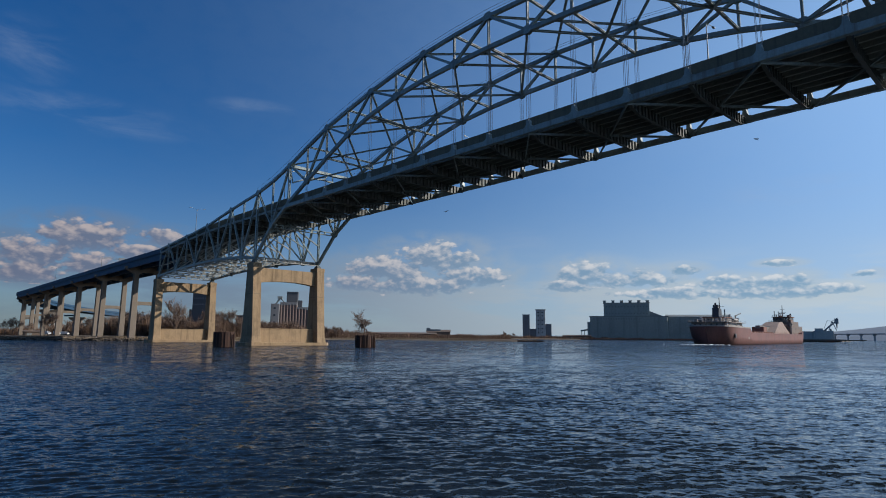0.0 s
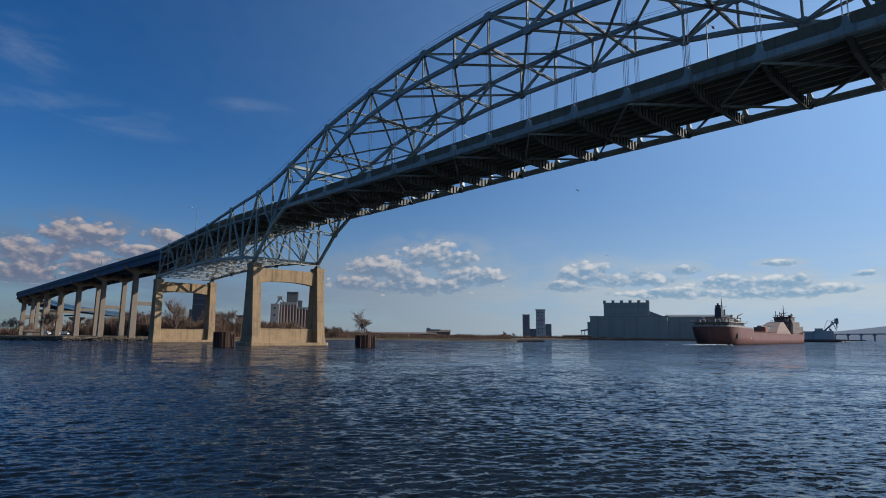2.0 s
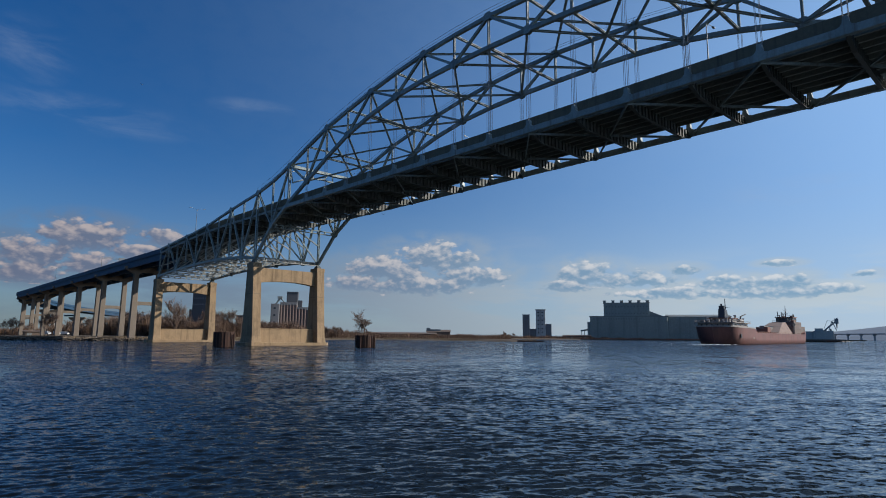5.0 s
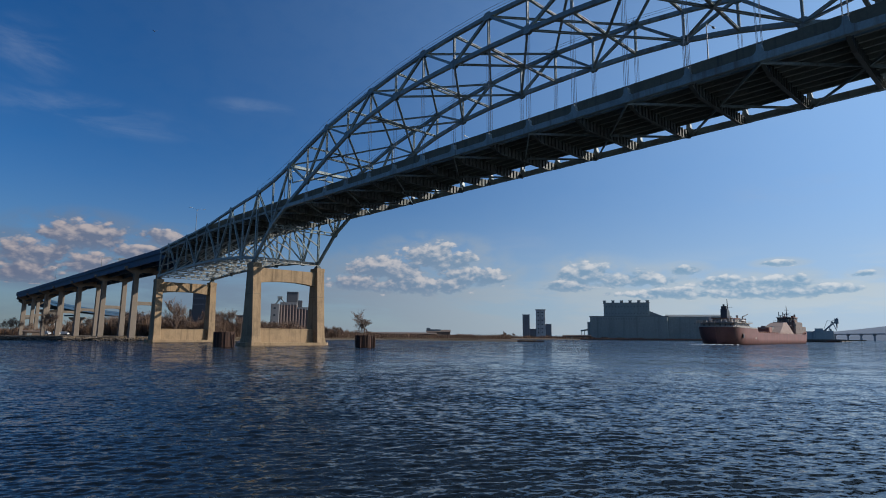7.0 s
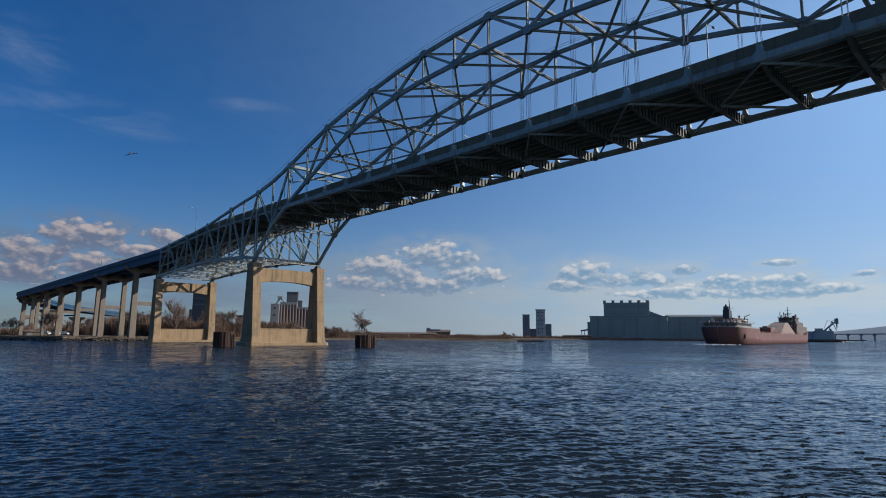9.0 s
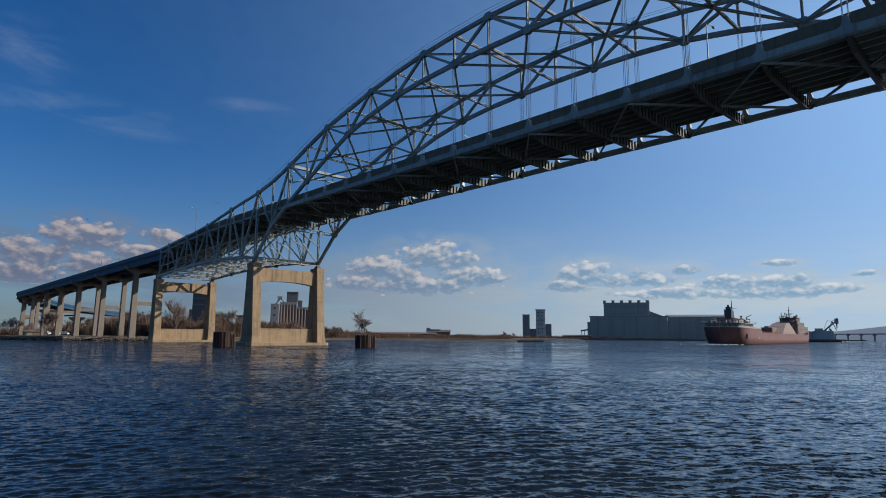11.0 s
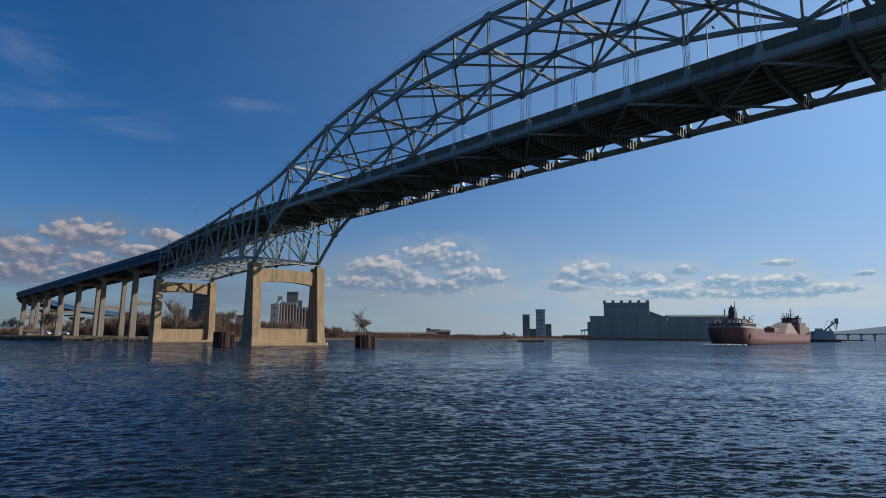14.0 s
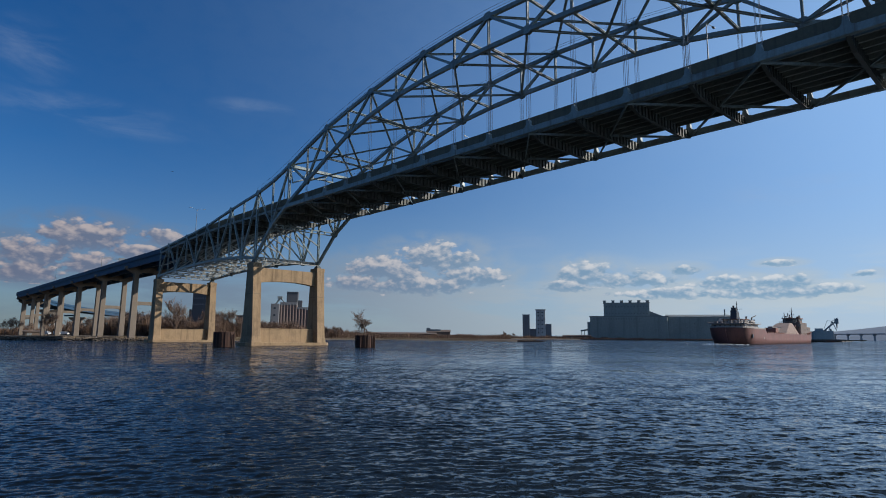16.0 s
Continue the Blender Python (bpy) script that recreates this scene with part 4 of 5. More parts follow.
def big_elevator():
    """Dark clad working house with a row of roof vents and a very long annex."""
    t = thing("grain_elevator", "huge dark clad grain elevator with rooftop headhouse", "grain elevator", at=facing(117.2, 900, 1.0, 4))
    body = part("work_house", Geo().box((-84, 0, -1), (24, 42, 32.6), 0.6), DARKWALL, t)
    part("step_wall", Geo().box((-88, 2, -1), (-83.9, 40, 25), 0.4), DARKWALL, t)
    windows(t, body, -80, -20, 29.4, 17, 0, 1.5, 1.8)
    for i in range(28):
        x = -82 + i * 3.85
        part("pilaster", Geo().box((x - 0.3, -0.35, -1), (x + 0.3, 0.1, 28)), DARKWALL, body)
    part("cornice", Geo().box((-85, -0.6, 32.6), (25, 42.6, 33.6), 0.3), DARKROOF, body)
    head = part("headhouse", Geo().box((-64, 8, 33.6), (0.5, 32, 53), 0.5), DARKWALL, t)
    windows(t, head, -62, -1, 37.5, 14, 8, 1.6, 2.0)
    windows(t, head, -62, -1, 47.5, 14, 8, 1.6, 2.0)
    for i in range(15):
        x = -63 + i * 4.5
        part("pilaster", Geo().box((x - 0.25, 7.7, 33.6), (x + 0.25, 8.1, 51.5)), DARKWALL, head)
    part("headhouse_roof", Geo().prism([(8 - 0.6, 53), (32.6, 53), (32.6, 53.5), (20, 54.3), (7.4, 53.5)], "x", -64.6, 1.1), DARKROOF, head)
    for i in range(6):
        x = -62.5 + i * 12.2
        v = part("roof_vent", Geo().box((x - 2.0, 12, 53), (x + 2.0, 17, 56.0), 0.4).box((x - 2.5, 11.5, 56.0), (x + 2.5, 17.5, 57.0), 0.3), DARKROOF, head)
    part("sloped_gallery", Geo().prism([(0.5, 33.6), (0.5, 41), (7, 38.5), (16, 34.8), (19, 33.6)], "y", 10, 26), DARKROOF, t)
    # the long annex, with its low pitched roof
    annex = part("annex", Geo().box((24, 4, -1), (108, 40, 32.2), 0.5), DARKWALL, t)
    part("annex_roof", Geo().prism([(3.4, 32.2), (40.6, 32.2), (40.6, 32.8), (22, 36), (3.4, 32.8)], "x", 23.6, 108.5), DARKROOF, annex)
    for i in range(19):
        x = 26 + i * 4.3
        part("pilaster", Geo().box((x - 0.35, 3.6, -1), (x + 0.35, 4.1, 30.5)), DARKWALL, annex)
    for x, z in ((60, 22), (96, 20)):
        part("lamp_panel", Geo().box((x - 0.8, 3.4, z), (x + 0.8, 3.9, z + 1.0)), GALV, annex)
    stair = part("side_conveyor", Geo().beam((-98, 8, 12), (-84, 8, 14), 3, 2.2, (0, 1, 0)), DARKROOF, t)
    for x in (-97, -93):
        part("conveyor_leg", Geo().beam((x, 8, -1), (x + 0.5, 8, 12.5), 0.8, 0.8), DARKROOF, stair)
    part("stack_pipe", Geo().tube([(101, 10, 33), (101, 10, 43)], 0.9, 10), DARKROOF, annex)


big_elevator()


def quay():
    t = thing("quay", "long timber and concrete quay below the elevator", "quay", kind="structure")
    pts = [spot(b, d, 0) for b, d in ((123.5, 838), (118, 856), (112, 842), (106, 844), (102.6, 852))]
    for a, b in zip(pts, pts[1:]):
        part("quay_wall", Geo().beam(a + Vector((0, 0, 0.1)), b + Vector((0, 0, 0.1)), 4, 2.6, (0, 1, 0)), WOODEN, t)
        part("fender_strip", Geo().beam(a + Vector((0, -2.6, 1.35)), b + Vector((0, -2.6, 1.35)), 0.8, 0.5, (0, 1, 0)), RED_TRIM, t)


quay()


def twin_towers():
    t = thing("silo_towers", "abandoned concrete silo towers with a low link", "silo", at=facing(127.6, 900, 1.0))
    part("left_tower", Geo().box((-20, 0, -1), (-9.5, 12, 35), 0.5), GREYWALL, t)
    link = part("link_building", Geo().box((-9.5, 2, -1), (0.2, 12, 14.5), 0.3), GREYWALL, t)
    tall = part("tall_tower", Geo().box((0, 0, -1), (14, 13, 42.5), 0.5), WHITEWALL, t, "pale worn concrete tower")
    part("tower_cap", Geo().box((-0.6, -0.6, 42.5), (14.6, 13.6, 43.6), 0.4), GREYWALL, tall)
    for z in (8, 14, 20, 26, 33, 38):
        for x in (3.5, 9.5):
            part("window", Geo().box((x - 0.9, -0.1, z), (x + 0.9, 0.2, z + 2.0)), PANE, tall)
    part("side_building", Geo().box((14, 1, -1), (23, 12, 22), 0.4), GREYWALL, t)
    part("roof_slab", Geo().box((-20.5, -0.5, 35), (-9, 12.5, 35.9), 0.3), GREYWALL, t)


twin_towers()


def silo_plant():
    """Round silos side by side with an elevator head, pipes and a dark tower behind."""
    t = thing("grain_silos", "row of pale brown round grain silos with dark tower", "grain elevator", at=facing(151.2, 520, 1.0, -3))
    for i in range(13):
        h = 27.5 if i < 6 else 24.6 - (i - 6) * 0.35
        x = -7.3 + i * 2.5
        s = part("silo", Geo().tube([(x, 4, -1), (x, 4, h)], 1.38, 16), SILO, t)
        part("silo_rim", Geo().tube([(x, 4, h), (x, 4, h + 0.5)], 1.48, 16), GREYWALL, s)
    part("gallery", Geo().box((-8, 2.6, 27.9), (6, 5.6, 30.2), 0.3).box((6, 2.6, 24.4), (24, 5.4, 26.0), 0.3), GREYWALL, t)
    work = part("work_tower", Geo().box((-15.5, 0, -1), (-8.5, 9, 28.5), 0.4), GREYWALL, t)
    for z in (6, 12, 18, 24):
        part("window", Geo().box((-13.2, -0.1, z), (-11.6, 0.2, z + 1.6)), PANE, work)
    part("leg_casing", Geo().beam((-12, 4, 28), (-8.5, 4, 34), 1.4, 1.2, (0, 1, 0)).beam((-8.5, 4, 34), (-5, 4, 30), 0.9, 0.9, (0, 1, 0)).box((-10.6, 2.6, 33), (-6.4, 5.4, 35), 0.2), DARKROOF, t)
    part("spout", Geo().tube([(-8.2, 4, 33.5), (-3.0, 4, 28.5)], 0.4, 8).tube([(-8.2, 4, 33), (-14, 4, 26)], 0.4, 8), DARKROOF, t)
    tower = part("head_tower", Geo().box((-3.6, 14, -1), (6.2, 24, 40), 0.5), DARKTOWER, t, "dark rectangular elevator tower")
    part("tower_step", Geo().box((6.2, 15, -1), (9.8, 23, 32.5), 0.3), DARKTOWER, tower)
    for i in range(5):
        part("dormer", Geo().box((-3 + i * 2.0, 13.6, 38.6), (-1.9 + i * 2.0, 14.1, 39.6)), PANE, tower)
    part("low_shed", Geo().box((-22, -2, -1), (-15.5, 8, 8.5), 0.3), GREYWALL, t)


silo_plant()


def dark_tower(bearing, d, w, h, label):
    t = thing("elevator_tower", label, "tower", at=facing(bearing, d, 1.0, -28))
    b = part("shaft", Geo().box((-w / 2, 0, -1), (w / 2, w, h), 0.5), DARKTOWER, t)
    part("base_block", Geo().box((-w * 0.65, -1, -1), (-w / 2 + 0.1, w, h * 0.62), 0.3), DARKTOWER, t)
    for z in (0.72, 0.86):
        for i in range(6):
            x = -w / 2 + w * (i + 0.7) / 6.5
            part("window", Geo().box((x - 0.5, -0.12, h * z), (x + 0.5, 0.1, h * z + 1.3)), GREYWALL, b)
    part("parapet", Geo().box((-w / 2 - 0.4, -0.4, h), (w / 2 + 0.4, w + 0.4, h + 1.0), 0.3), DARKROOF, b)


dark_tower(159.1, 600, 14.5, 41.0, "dark concrete elevator tower behind bare trees")
dark_tower(155.6, 640, 7.5, 21, "small dark tower above the brush")


def low_building(bearing, d, w, h, label, tower=False):
    t = thing("warehouse", label, "warehouse", "low sheds", at=facing(bearing, d, 1.2))
    part("wall", Geo().box((-w / 2, 0, -1), (w / 2, 14, h * 0.72), 0.2), TINROOF, t)
    part("roof", Geo().prism([(-0.6, h * 0.72), (14.6, h * 0.72), (14.6, h * 0.76), (7, h), (-0.6, h * 0.76)], "x", -w / 2 - 0.5, w / 2 + 0.5), TINROOF, t)
    for i in range(max(2, int(w / 9))):
        x = -w / 2 + 4 + i * 9
        part("door", Geo().box((x - 1.5, -0.12, -0.8), (x + 1.5, 0.1, h * 0.5)), DARKROOF, t)
    if tower:
        part("loft", Geo().box((-w / 2, 2, h * 0.7), (-w / 2 + 4, 8, h + 1.6), 0.2).box((-w / 2 + 4, 2, h * 0.7), (w * 0.1, 10, h + 0.3), 0.2), DARKROOF, t)


low_building(140.6, 520, 62, 5.2, "long low brown shed behind dry reeds")
low_building(137.0, 600, 24, 8.6, "dark shed with a small roof loft", True)
low_building(134.4, 700, 18, 4.5, "low dark shed among scrub")
low_building(123.8, 880, 40, 5.5, "low grey shed beside the elevator")
low_building(171.2, 520, 14, 3.8, "low pale shed behind the bridge columns")
low_building(168.6, 540, 14, 6.0, "small shed behind the bridge columns")


# pale grey tone with the haze over the far dock mixed in
SHEDWALL = surface("hazy_shed_cladding", (0.40, 0.41, 0.39), 0.8, spots=(0.3, 0.31, 0.3), grain=0.1, size=0.06, streak=(0.26, 0.26, 0.25))
LOADER = surface("grey_loader_steel", (0.26, 0.27, 0.28), 0.6, grain=0.12, size=0.3)


def ship_loader():
    t = thing("ship_loader", "grey ore loader with a raised boom on a long dock", "crane", at=facing(104.1, 830, 0.5))
    part("dock_deck", Geo().box((-70, 0, 1.0), (26, 16, 2.6), 0.2), WOODEN, t)
    for i in range(20):
        part("dock_pile", Geo().tube([(-68 + i * 4.9, 1, -1.5), (-68 + i * 4.9, 1, 1.2)], 0.6, 8), WOODEN, t)
    part("store_wall", Geo().box((-70, 4, 2.6), (-6, 14, 12.0), 0.3), SHEDWALL, t)
    part("conveyor_house", Geo().box((-6, 3, 2.6), (15, 13, 12.5), 0.4), SHEDWALL, t)
    m = part("mast_frame", Geo().beam((10, 6, 13), (14, 6, 24), 0.9, 0.9).beam((18, 6, 13), (14, 6, 24), 0.9, 0.9).beam((5, 6, 12.5), (18.6, 6, 24.5), 1.3, 1.6, (0, 1, 0)), LOADER, t)
    part("drive_house", Geo().box((-4, 4, 12.4), (4.5, 12, 15.4), 0.3), SHEDWALL, t)
    part("roof_vents", Geo().box((6, 5, 12.4), (8, 9, 14.0), 0.2).box((11, 5, 12.4), (13, 9, 15.2), 0.2), LOADER, t)
    for i in range(5):
        x = 6.5 + i * 2.4
        part("boom_lattice", Geo().beam((x, 6, 13.6 + i * 2.0), (x + 2.2, 6, 14.3 + i * 2.0), 0.4, 0.4), LOADER, m)
    part("boom_stay", Geo().beam((14, 6, 24), (20, 6, 28), 0.4, 0.4).beam((9, 6, 24.5), (14, 6, 24), 0.4, 0.4).beam((9, 6, 24.5), (5, 6, 13), 0.3, 0.3), LOADER, m)
    part("hanging_spout", Geo().tube([(18.5, 6, 21.5), (18.5, 6, 15.5)], [0.9, 0.5], 8), LOADER, m)
    part("boom_head", Geo().box((16.5, 4, 21), (20.5, 8, 27), 0.4), LOADER, t)
    part("tail_deck", Geo().box((26, 2, 1.0), (46, 14, 2.2), 0.2), WOODEN, t)


ship_loader()


def far_bridge():
    t = thing("distant_bridge", "hazy distant concrete girder bridge across the bay", "bridge", at=facing(100.2, 2000, 0))
    part("girder", Geo().prism([(-110, 16.0), (110, 18.6), (110, 21.6), (-110, 19.0)], "y", -6, 6), WHITEWALL, t)
    for i in range(8):
        x = -98 + i * 30
        part("pier", Geo().prism([(x - 2.6, -1), (x + 2.6, -1), (x + 2.2, 12), (x + 5, 16.6 + i * 0.35), (x - 5, 16.4 + i * 0.35), (x - 2.2, 12)], "y", -3, 3), WHITEWALL, t)


far_bridge()

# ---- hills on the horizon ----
# the bluish base paints in the haze of distance
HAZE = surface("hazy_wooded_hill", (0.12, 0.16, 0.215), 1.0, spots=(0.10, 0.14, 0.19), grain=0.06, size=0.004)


def hills():
    g = Geo()
    n = 120
    for i in range(n):
        b = 86 + i * 1.0
        d = 3600
        h = 8 + 92 * math.exp(-((b - 96) / 8) ** 2) + 4 * noise.noise((b * 0.4, 0, 0)) + 10 * math.exp(-((b - 170) / 20) ** 2)
        p, q = spot(b, d, -3), spot(b, d + 700, h)
        g.v += [tuple(p), tuple(p.lerp(q, 0.35) + Vector((0, 0, h * 0.3))), tuple(q)]
    g.f = [(i * 3 + j, (i + 1) * 3 + j, (i + 1) * 3 + j + 1, i * 3 + j + 1) for i in range(n - 1) for j in range(2)]
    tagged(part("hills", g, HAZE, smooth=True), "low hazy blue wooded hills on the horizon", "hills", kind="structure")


hills()
# ---- the lake freighter ----
HULL = surface("oxide_red_hull", (0.165, 0.066, 0.056), 0.6, spots=(0.10, 0.045, 0.04), grain=0.14, size=0.12, streak=(0.075, 0.04, 0.034))
SHIPWHITE = surface("ship_white_paint", (0.30, 0.27, 0.245), 0.5, spots=(0.25, 0.21, 0.18), grain=0.1, size=0.3, streak=(0.24, 0.15, 0.11))
SHIPBLACK = surface("ship_black_paint", (0.045, 0.047, 0.052), 0.5, grain=0.1, size=0.4)
SHIPDECK = surface("ship_deck_paint", (0.20, 0.085, 0.06), 0.7, spots=(0.12, 0.06, 0.05), grain=0.15, size=0.3)
SHIPGREY = surface("ship_grey_steel", (0.18, 0.17, 0.155), 0.6, spots=(0.11, 0.10, 0.09), grain=0.1, size=0.3)
HOPPER = surface("brown_hopper_plating", (0.24, 0.175, 0.15), 0.95, spots=(0.15, 0.11, 0.09), grain=0.15, size=0.25, streak=(0.13, 0.10, 0.085))
HOUSE = surface("stained_house_paint", (0.15, 0.115, 0.10), 0.8, spots=(0.09, 0.07, 0.06), grain=0.15, size=0.25, streak=(0.09, 0.055, 0.045))
FOAM = surface("white_wake_foam", (0.75, 0.78, 0.8), 0.9, spots=(0.4, 0.5, 0.58), grain=0.2, size=0.8, bump=0.1, amount=0.8)
LENGTH, BEAM = 213.0, 21.5


def freighter():
    """x runs forward from the stern, y to port, z up from the waterline."""
    t = thing("lake_freighter", "long rusty red lake freighter with white deckhouses", "ship")
    # hull sections: forward place, half width at deck and waterline, deck height
    sec = [(0.0, 0.06, 0.03, 10.9), (0.08, 1.6, 0.4, 10.9), (0.35, 3.6, 0.9, 10.9), (1.1, 6.0, 2.0, 10.85), (2.4, 7.9, 3.6, 10.8), (4.4, 9.2, 5.6, 10.7), (7.5, 10.2, 7.8, 10.6), (12, 10.65, 9.6, 10.5), (18, 10.75, 10.4, 10.4), (28, 10.75, 10.7, 10.3),
           (40, 10.75, 10.75, 10.2), (43, 10.75, 10.75, 7.7), (100, 10.75, 10.75, 7.6), (175, 10.75, 10.75, 7.7), (184, 10.6, 10.4, 7.9), (186, 10.6, 10.3, 9.4), (196, 9.6, 8.6, 10.5),
           (205, 6.8, 5.2, 10.9), (211, 2.8, 1.6, 11.3), (213, 0.5, 0.3, 11.5)]
    rows = []
    for x, wd, ww, h in sec:
        over = 5.0 * max(0.0, 1 - x / 14) ** 1.5
        half = [(x + over, ww * 0.55, -1.8), (x + over * 0.75, ww, 0.3), (x + over * 0.22, ww + (wd - ww) * 0.72, h * 0.45), (x, wd, h)]
        rows += [(a, -b, c) for a, b, c in half[::-1]] + half
    n = 8
    f = [(i * n + j, i * n + j + 1, (i + 1) * n + j + 1, (i + 1) * n + j) for i in range(len(sec) - 1) for j in range(n - 1)]
    part("hull", Geo().add(rows, f), HULL, t, smooth=True)
    deckf = [(i * n + 0, (i + 1) * n + 0, (i + 1) * n + 7, i * n + 7) for i in range(len(sec) - 1)]
    lower = [(a, b * 0.985, c - 0.25) for a, b, c in rows]
    part("main_deck", Geo().add(lower, deckf), SHIPDECK, t)
    # bulwark stripe round the raised stern
    for s in (-1, 1):
        g = Geo()
        pts = [(x, s * (wd + 0.03), h) for x, wd, ww, h in sec[:11]]
        for a, b in zip(pts, pts[1:]):
            g.beam(Vector(a) + Vector((0, 0, 0.2)), Vector(b) + Vector((0, 0, 0.2)), 0.2, 0.75, (0, 1, 0))
        part("stern_bulwark", g, SHIPWHITE, t, "white painted stern bulwark")
    # after deckhouse, boat deck, stack, mast
    house = part("after_house", Geo().box((4.5, -8.4, 10.3), (34, 8.4, 13.2), 0.6), SHIPWHITE, t, "white steel deckhouse")
    part("boat_deck", Geo().box((2.6, -9.8, 13.2), (35.5, 9.8, 13.55), 0.8), SHIPWHITE, house)
    upper = part("upper_house", Geo().box((11, -5.4, 13.55), (26, 5.4, 16.2), 0.5), SHIPWHITE, t)
    part("house_roof", Geo().box((10, -6.0, 16.2), (27, 6.0, 16.5), 0.6), SHIPDECK, upper)
    for i in range(11):
        x = 7 + i * 2.5
        for s in (-1, 1):
            part("porthole", Geo().box((x - 0.35, s * 8.4 - 0.06, 11.5), (x + 0.35, s * 8.4 + 0.06, 12.3)), SHIPBLACK, house)
    for i in range(6):
        part("porthole", Geo().box((4.42, -7 + i * 2.6, 11.5), (4.6, -6.2 + i * 2.6, 12.3)), SHIPBLACK, house)
    for i in range(8):
        for s in (-1, 1):
            part("window", Geo().box((12 + i * 1.7, s * 5.4 - 0.06, 14.5), (12.8 + i * 1.7, s * 5.4 + 0.06, 15.4)), SHIPBLACK, upper)
    for i in range(5):
        part("window", Geo().box((10.9, -4.8 + i * 2.0, 14.5), (11.1, -3.9 + i * 2.0, 15.4)), SHIPBLACK, upper)
    o = [(17.0, 16.7), (23.2, 16.7), (22.4, 21.6), (17.8, 22.4)]
    stack = part("funnel", Geo().prism(o, "y", -1.6, 1.6), SHIPBLACK, t, "tall black funnel")
    part("funnel_top", Geo().box((17.6, -1.3, 22.3), (19.6, 1.3, 24.3), 0.3).box((20.4, -0.8, 22.2), (22.0, 0.8, 23.6), 0.2), SHIPBLACK, stack)
    part("exhaust_pipe", Geo().tube([(18.4, 0, 24), (18.0, 0, 25.5)], 0.5, 8), SHIPBLACK, stack)
    mast = part("after_mast", Geo().tube([(25.5, 0, 16.5), (25.3, 0, 23), (25.0, 0, 29.2)], [0.4, 0.3, 0.14], 8), SHIPBLACK, t)
    part("mast_yard", Geo().beam((25.3, -2.4, 23.6), (25.3, 2.4, 23.6), 0.18, 0.18, (1, 0, 0)), SHIPBLACK, mast)
    for x, y, h in ((9, 4.5, 16.4), (9.5, -4.5, 16.6), (28, 3.5, 17.6), (29.5, -3.5, 18.4), (5.5, 3, 15.2), (5.5, -4, 15.0), (31, -7, 16.2), (33, 2, 16.8), (7.5, -7.5, 15.6)):
        part("vent", Geo().tube([(x, y, h - 3), (x, y, h - 0.6), (x - 0.5, y, h)], [0.45, 0.45, 0.75], 8), SHIPWHITE, t)
    for s in (-1, 1):
        boat = part("lifeboat", Geo().tube([(17.5, s * 8.4, 15.0), (18.6, s * 8.4, 14.8), (22.4, s * 8.4, 14.8), (23.5, s * 8.4, 15.0)], [0.1, 0.95, 0.95, 0.1], 8), SHIPWHITE, t, "small white lifeboat")
        for x in (18.5, 22.5):
            part("davit", Geo().tube([(x, s * 7.2, 13.5), (x, s * 7.4, 16.4), (x, s * 8.5, 16.7)], 0.12, 6), SHIPWHITE, boat)
    # deck lockers, cranes and gear round the after house
    for x, y, w, h in ((29, -6, 2.2, 2.6), (31.5, -2.5, 2.6, 3.6), (30.5, 4.5, 3.0, 2.4), (7, 6.5, 1.8, 1.6), (6.5, -1, 1.6, 1.9), (14, 8, 1.6, 1.2), (27.5, 0.5, 2.0, 4.4)):
        part("deck_locker", Geo().box((x - w / 2, y - w / 2, 13.5), (x + w / 2, y + w / 2, 13.5 + h), 0.2), SHIPGREY, t)
    for x, y, s in ((32.5, -5.5, -1), (33.0, 5.5, 1)):
        part("deck_crane", Geo().tube([(x, y, 13.5), (x, y, 18.2)], 0.32, 8).beam((x, y, 17.8), (x + 4.5, y + s * 1.5, 19.6), 0.4, 0.4).beam((x, y, 18.2), (x + 4.5, y + s * 1.5, 19.8), 0.12, 0.12), SHIPGREY, t)
    part("flag_staff", Geo().tube([(0.6, 0, 10.8), (-0.4, 0, 16.0)], 0.09, 6), SHIPWHITE, t)
    # railings
    for s in (-1, 1):
        g = Geo()
        for zz in (0.55, 1.05):
            g.beam((2.8, s * 9.7, 13.55 + zz), (35.2, s * 9.7, 13.55 + zz), 0.06, 0.06)
        for i in range(14):
            g.beam((2.8 + i * 2.49, s * 9.7, 13.5), (2.8 + i * 2.49, s * 9.7, 14.6), 0.06, 0.06)
        part("railing", g, SHIPWHITE, t)
    g = Geo()
    for zz in (0.55, 1.05):
        g.beam((2.8, -9.7, 13.55 + zz), (2.8, 9.7, 13.55 + zz), 0.06, 0.06)
    for i in range(9):
        g.beam((2.8, -9.7 + i * 2.42, 13.5), (2.8, -9.7 + i * 2.42, 14.6), 0.06, 0.06)
        g.beam((2.9, -9.6 + i * 2.4, 10.5), (2.9, -9.6 + i * 2.4, 13.3), 0.12, 0.12)
    part("stern_railing", g, SHIPWHITE, t)
    for x, y in ((36, 7), (38, -6), (37.5, 2)):
        part("winch", Geo().box((x - 0.9, y - 1.2, 10.2), (x + 0.9, y + 1.2, 11.6), 0.2).tube([(x, y - 1.5, 11.2), (x, y + 1.5, 11.2)], 0.5, 8), SHIPGREY, t)
    # hatches along the deck and the side plates' rubbing strake
    for i in range(18):
        x = 47 + i * 6.2
        part("hatch_cover", Geo().box((x, -6.6, 7.2), (x + 3.6, 6.6, 8.5), 0.15), SHIPDECK, t)
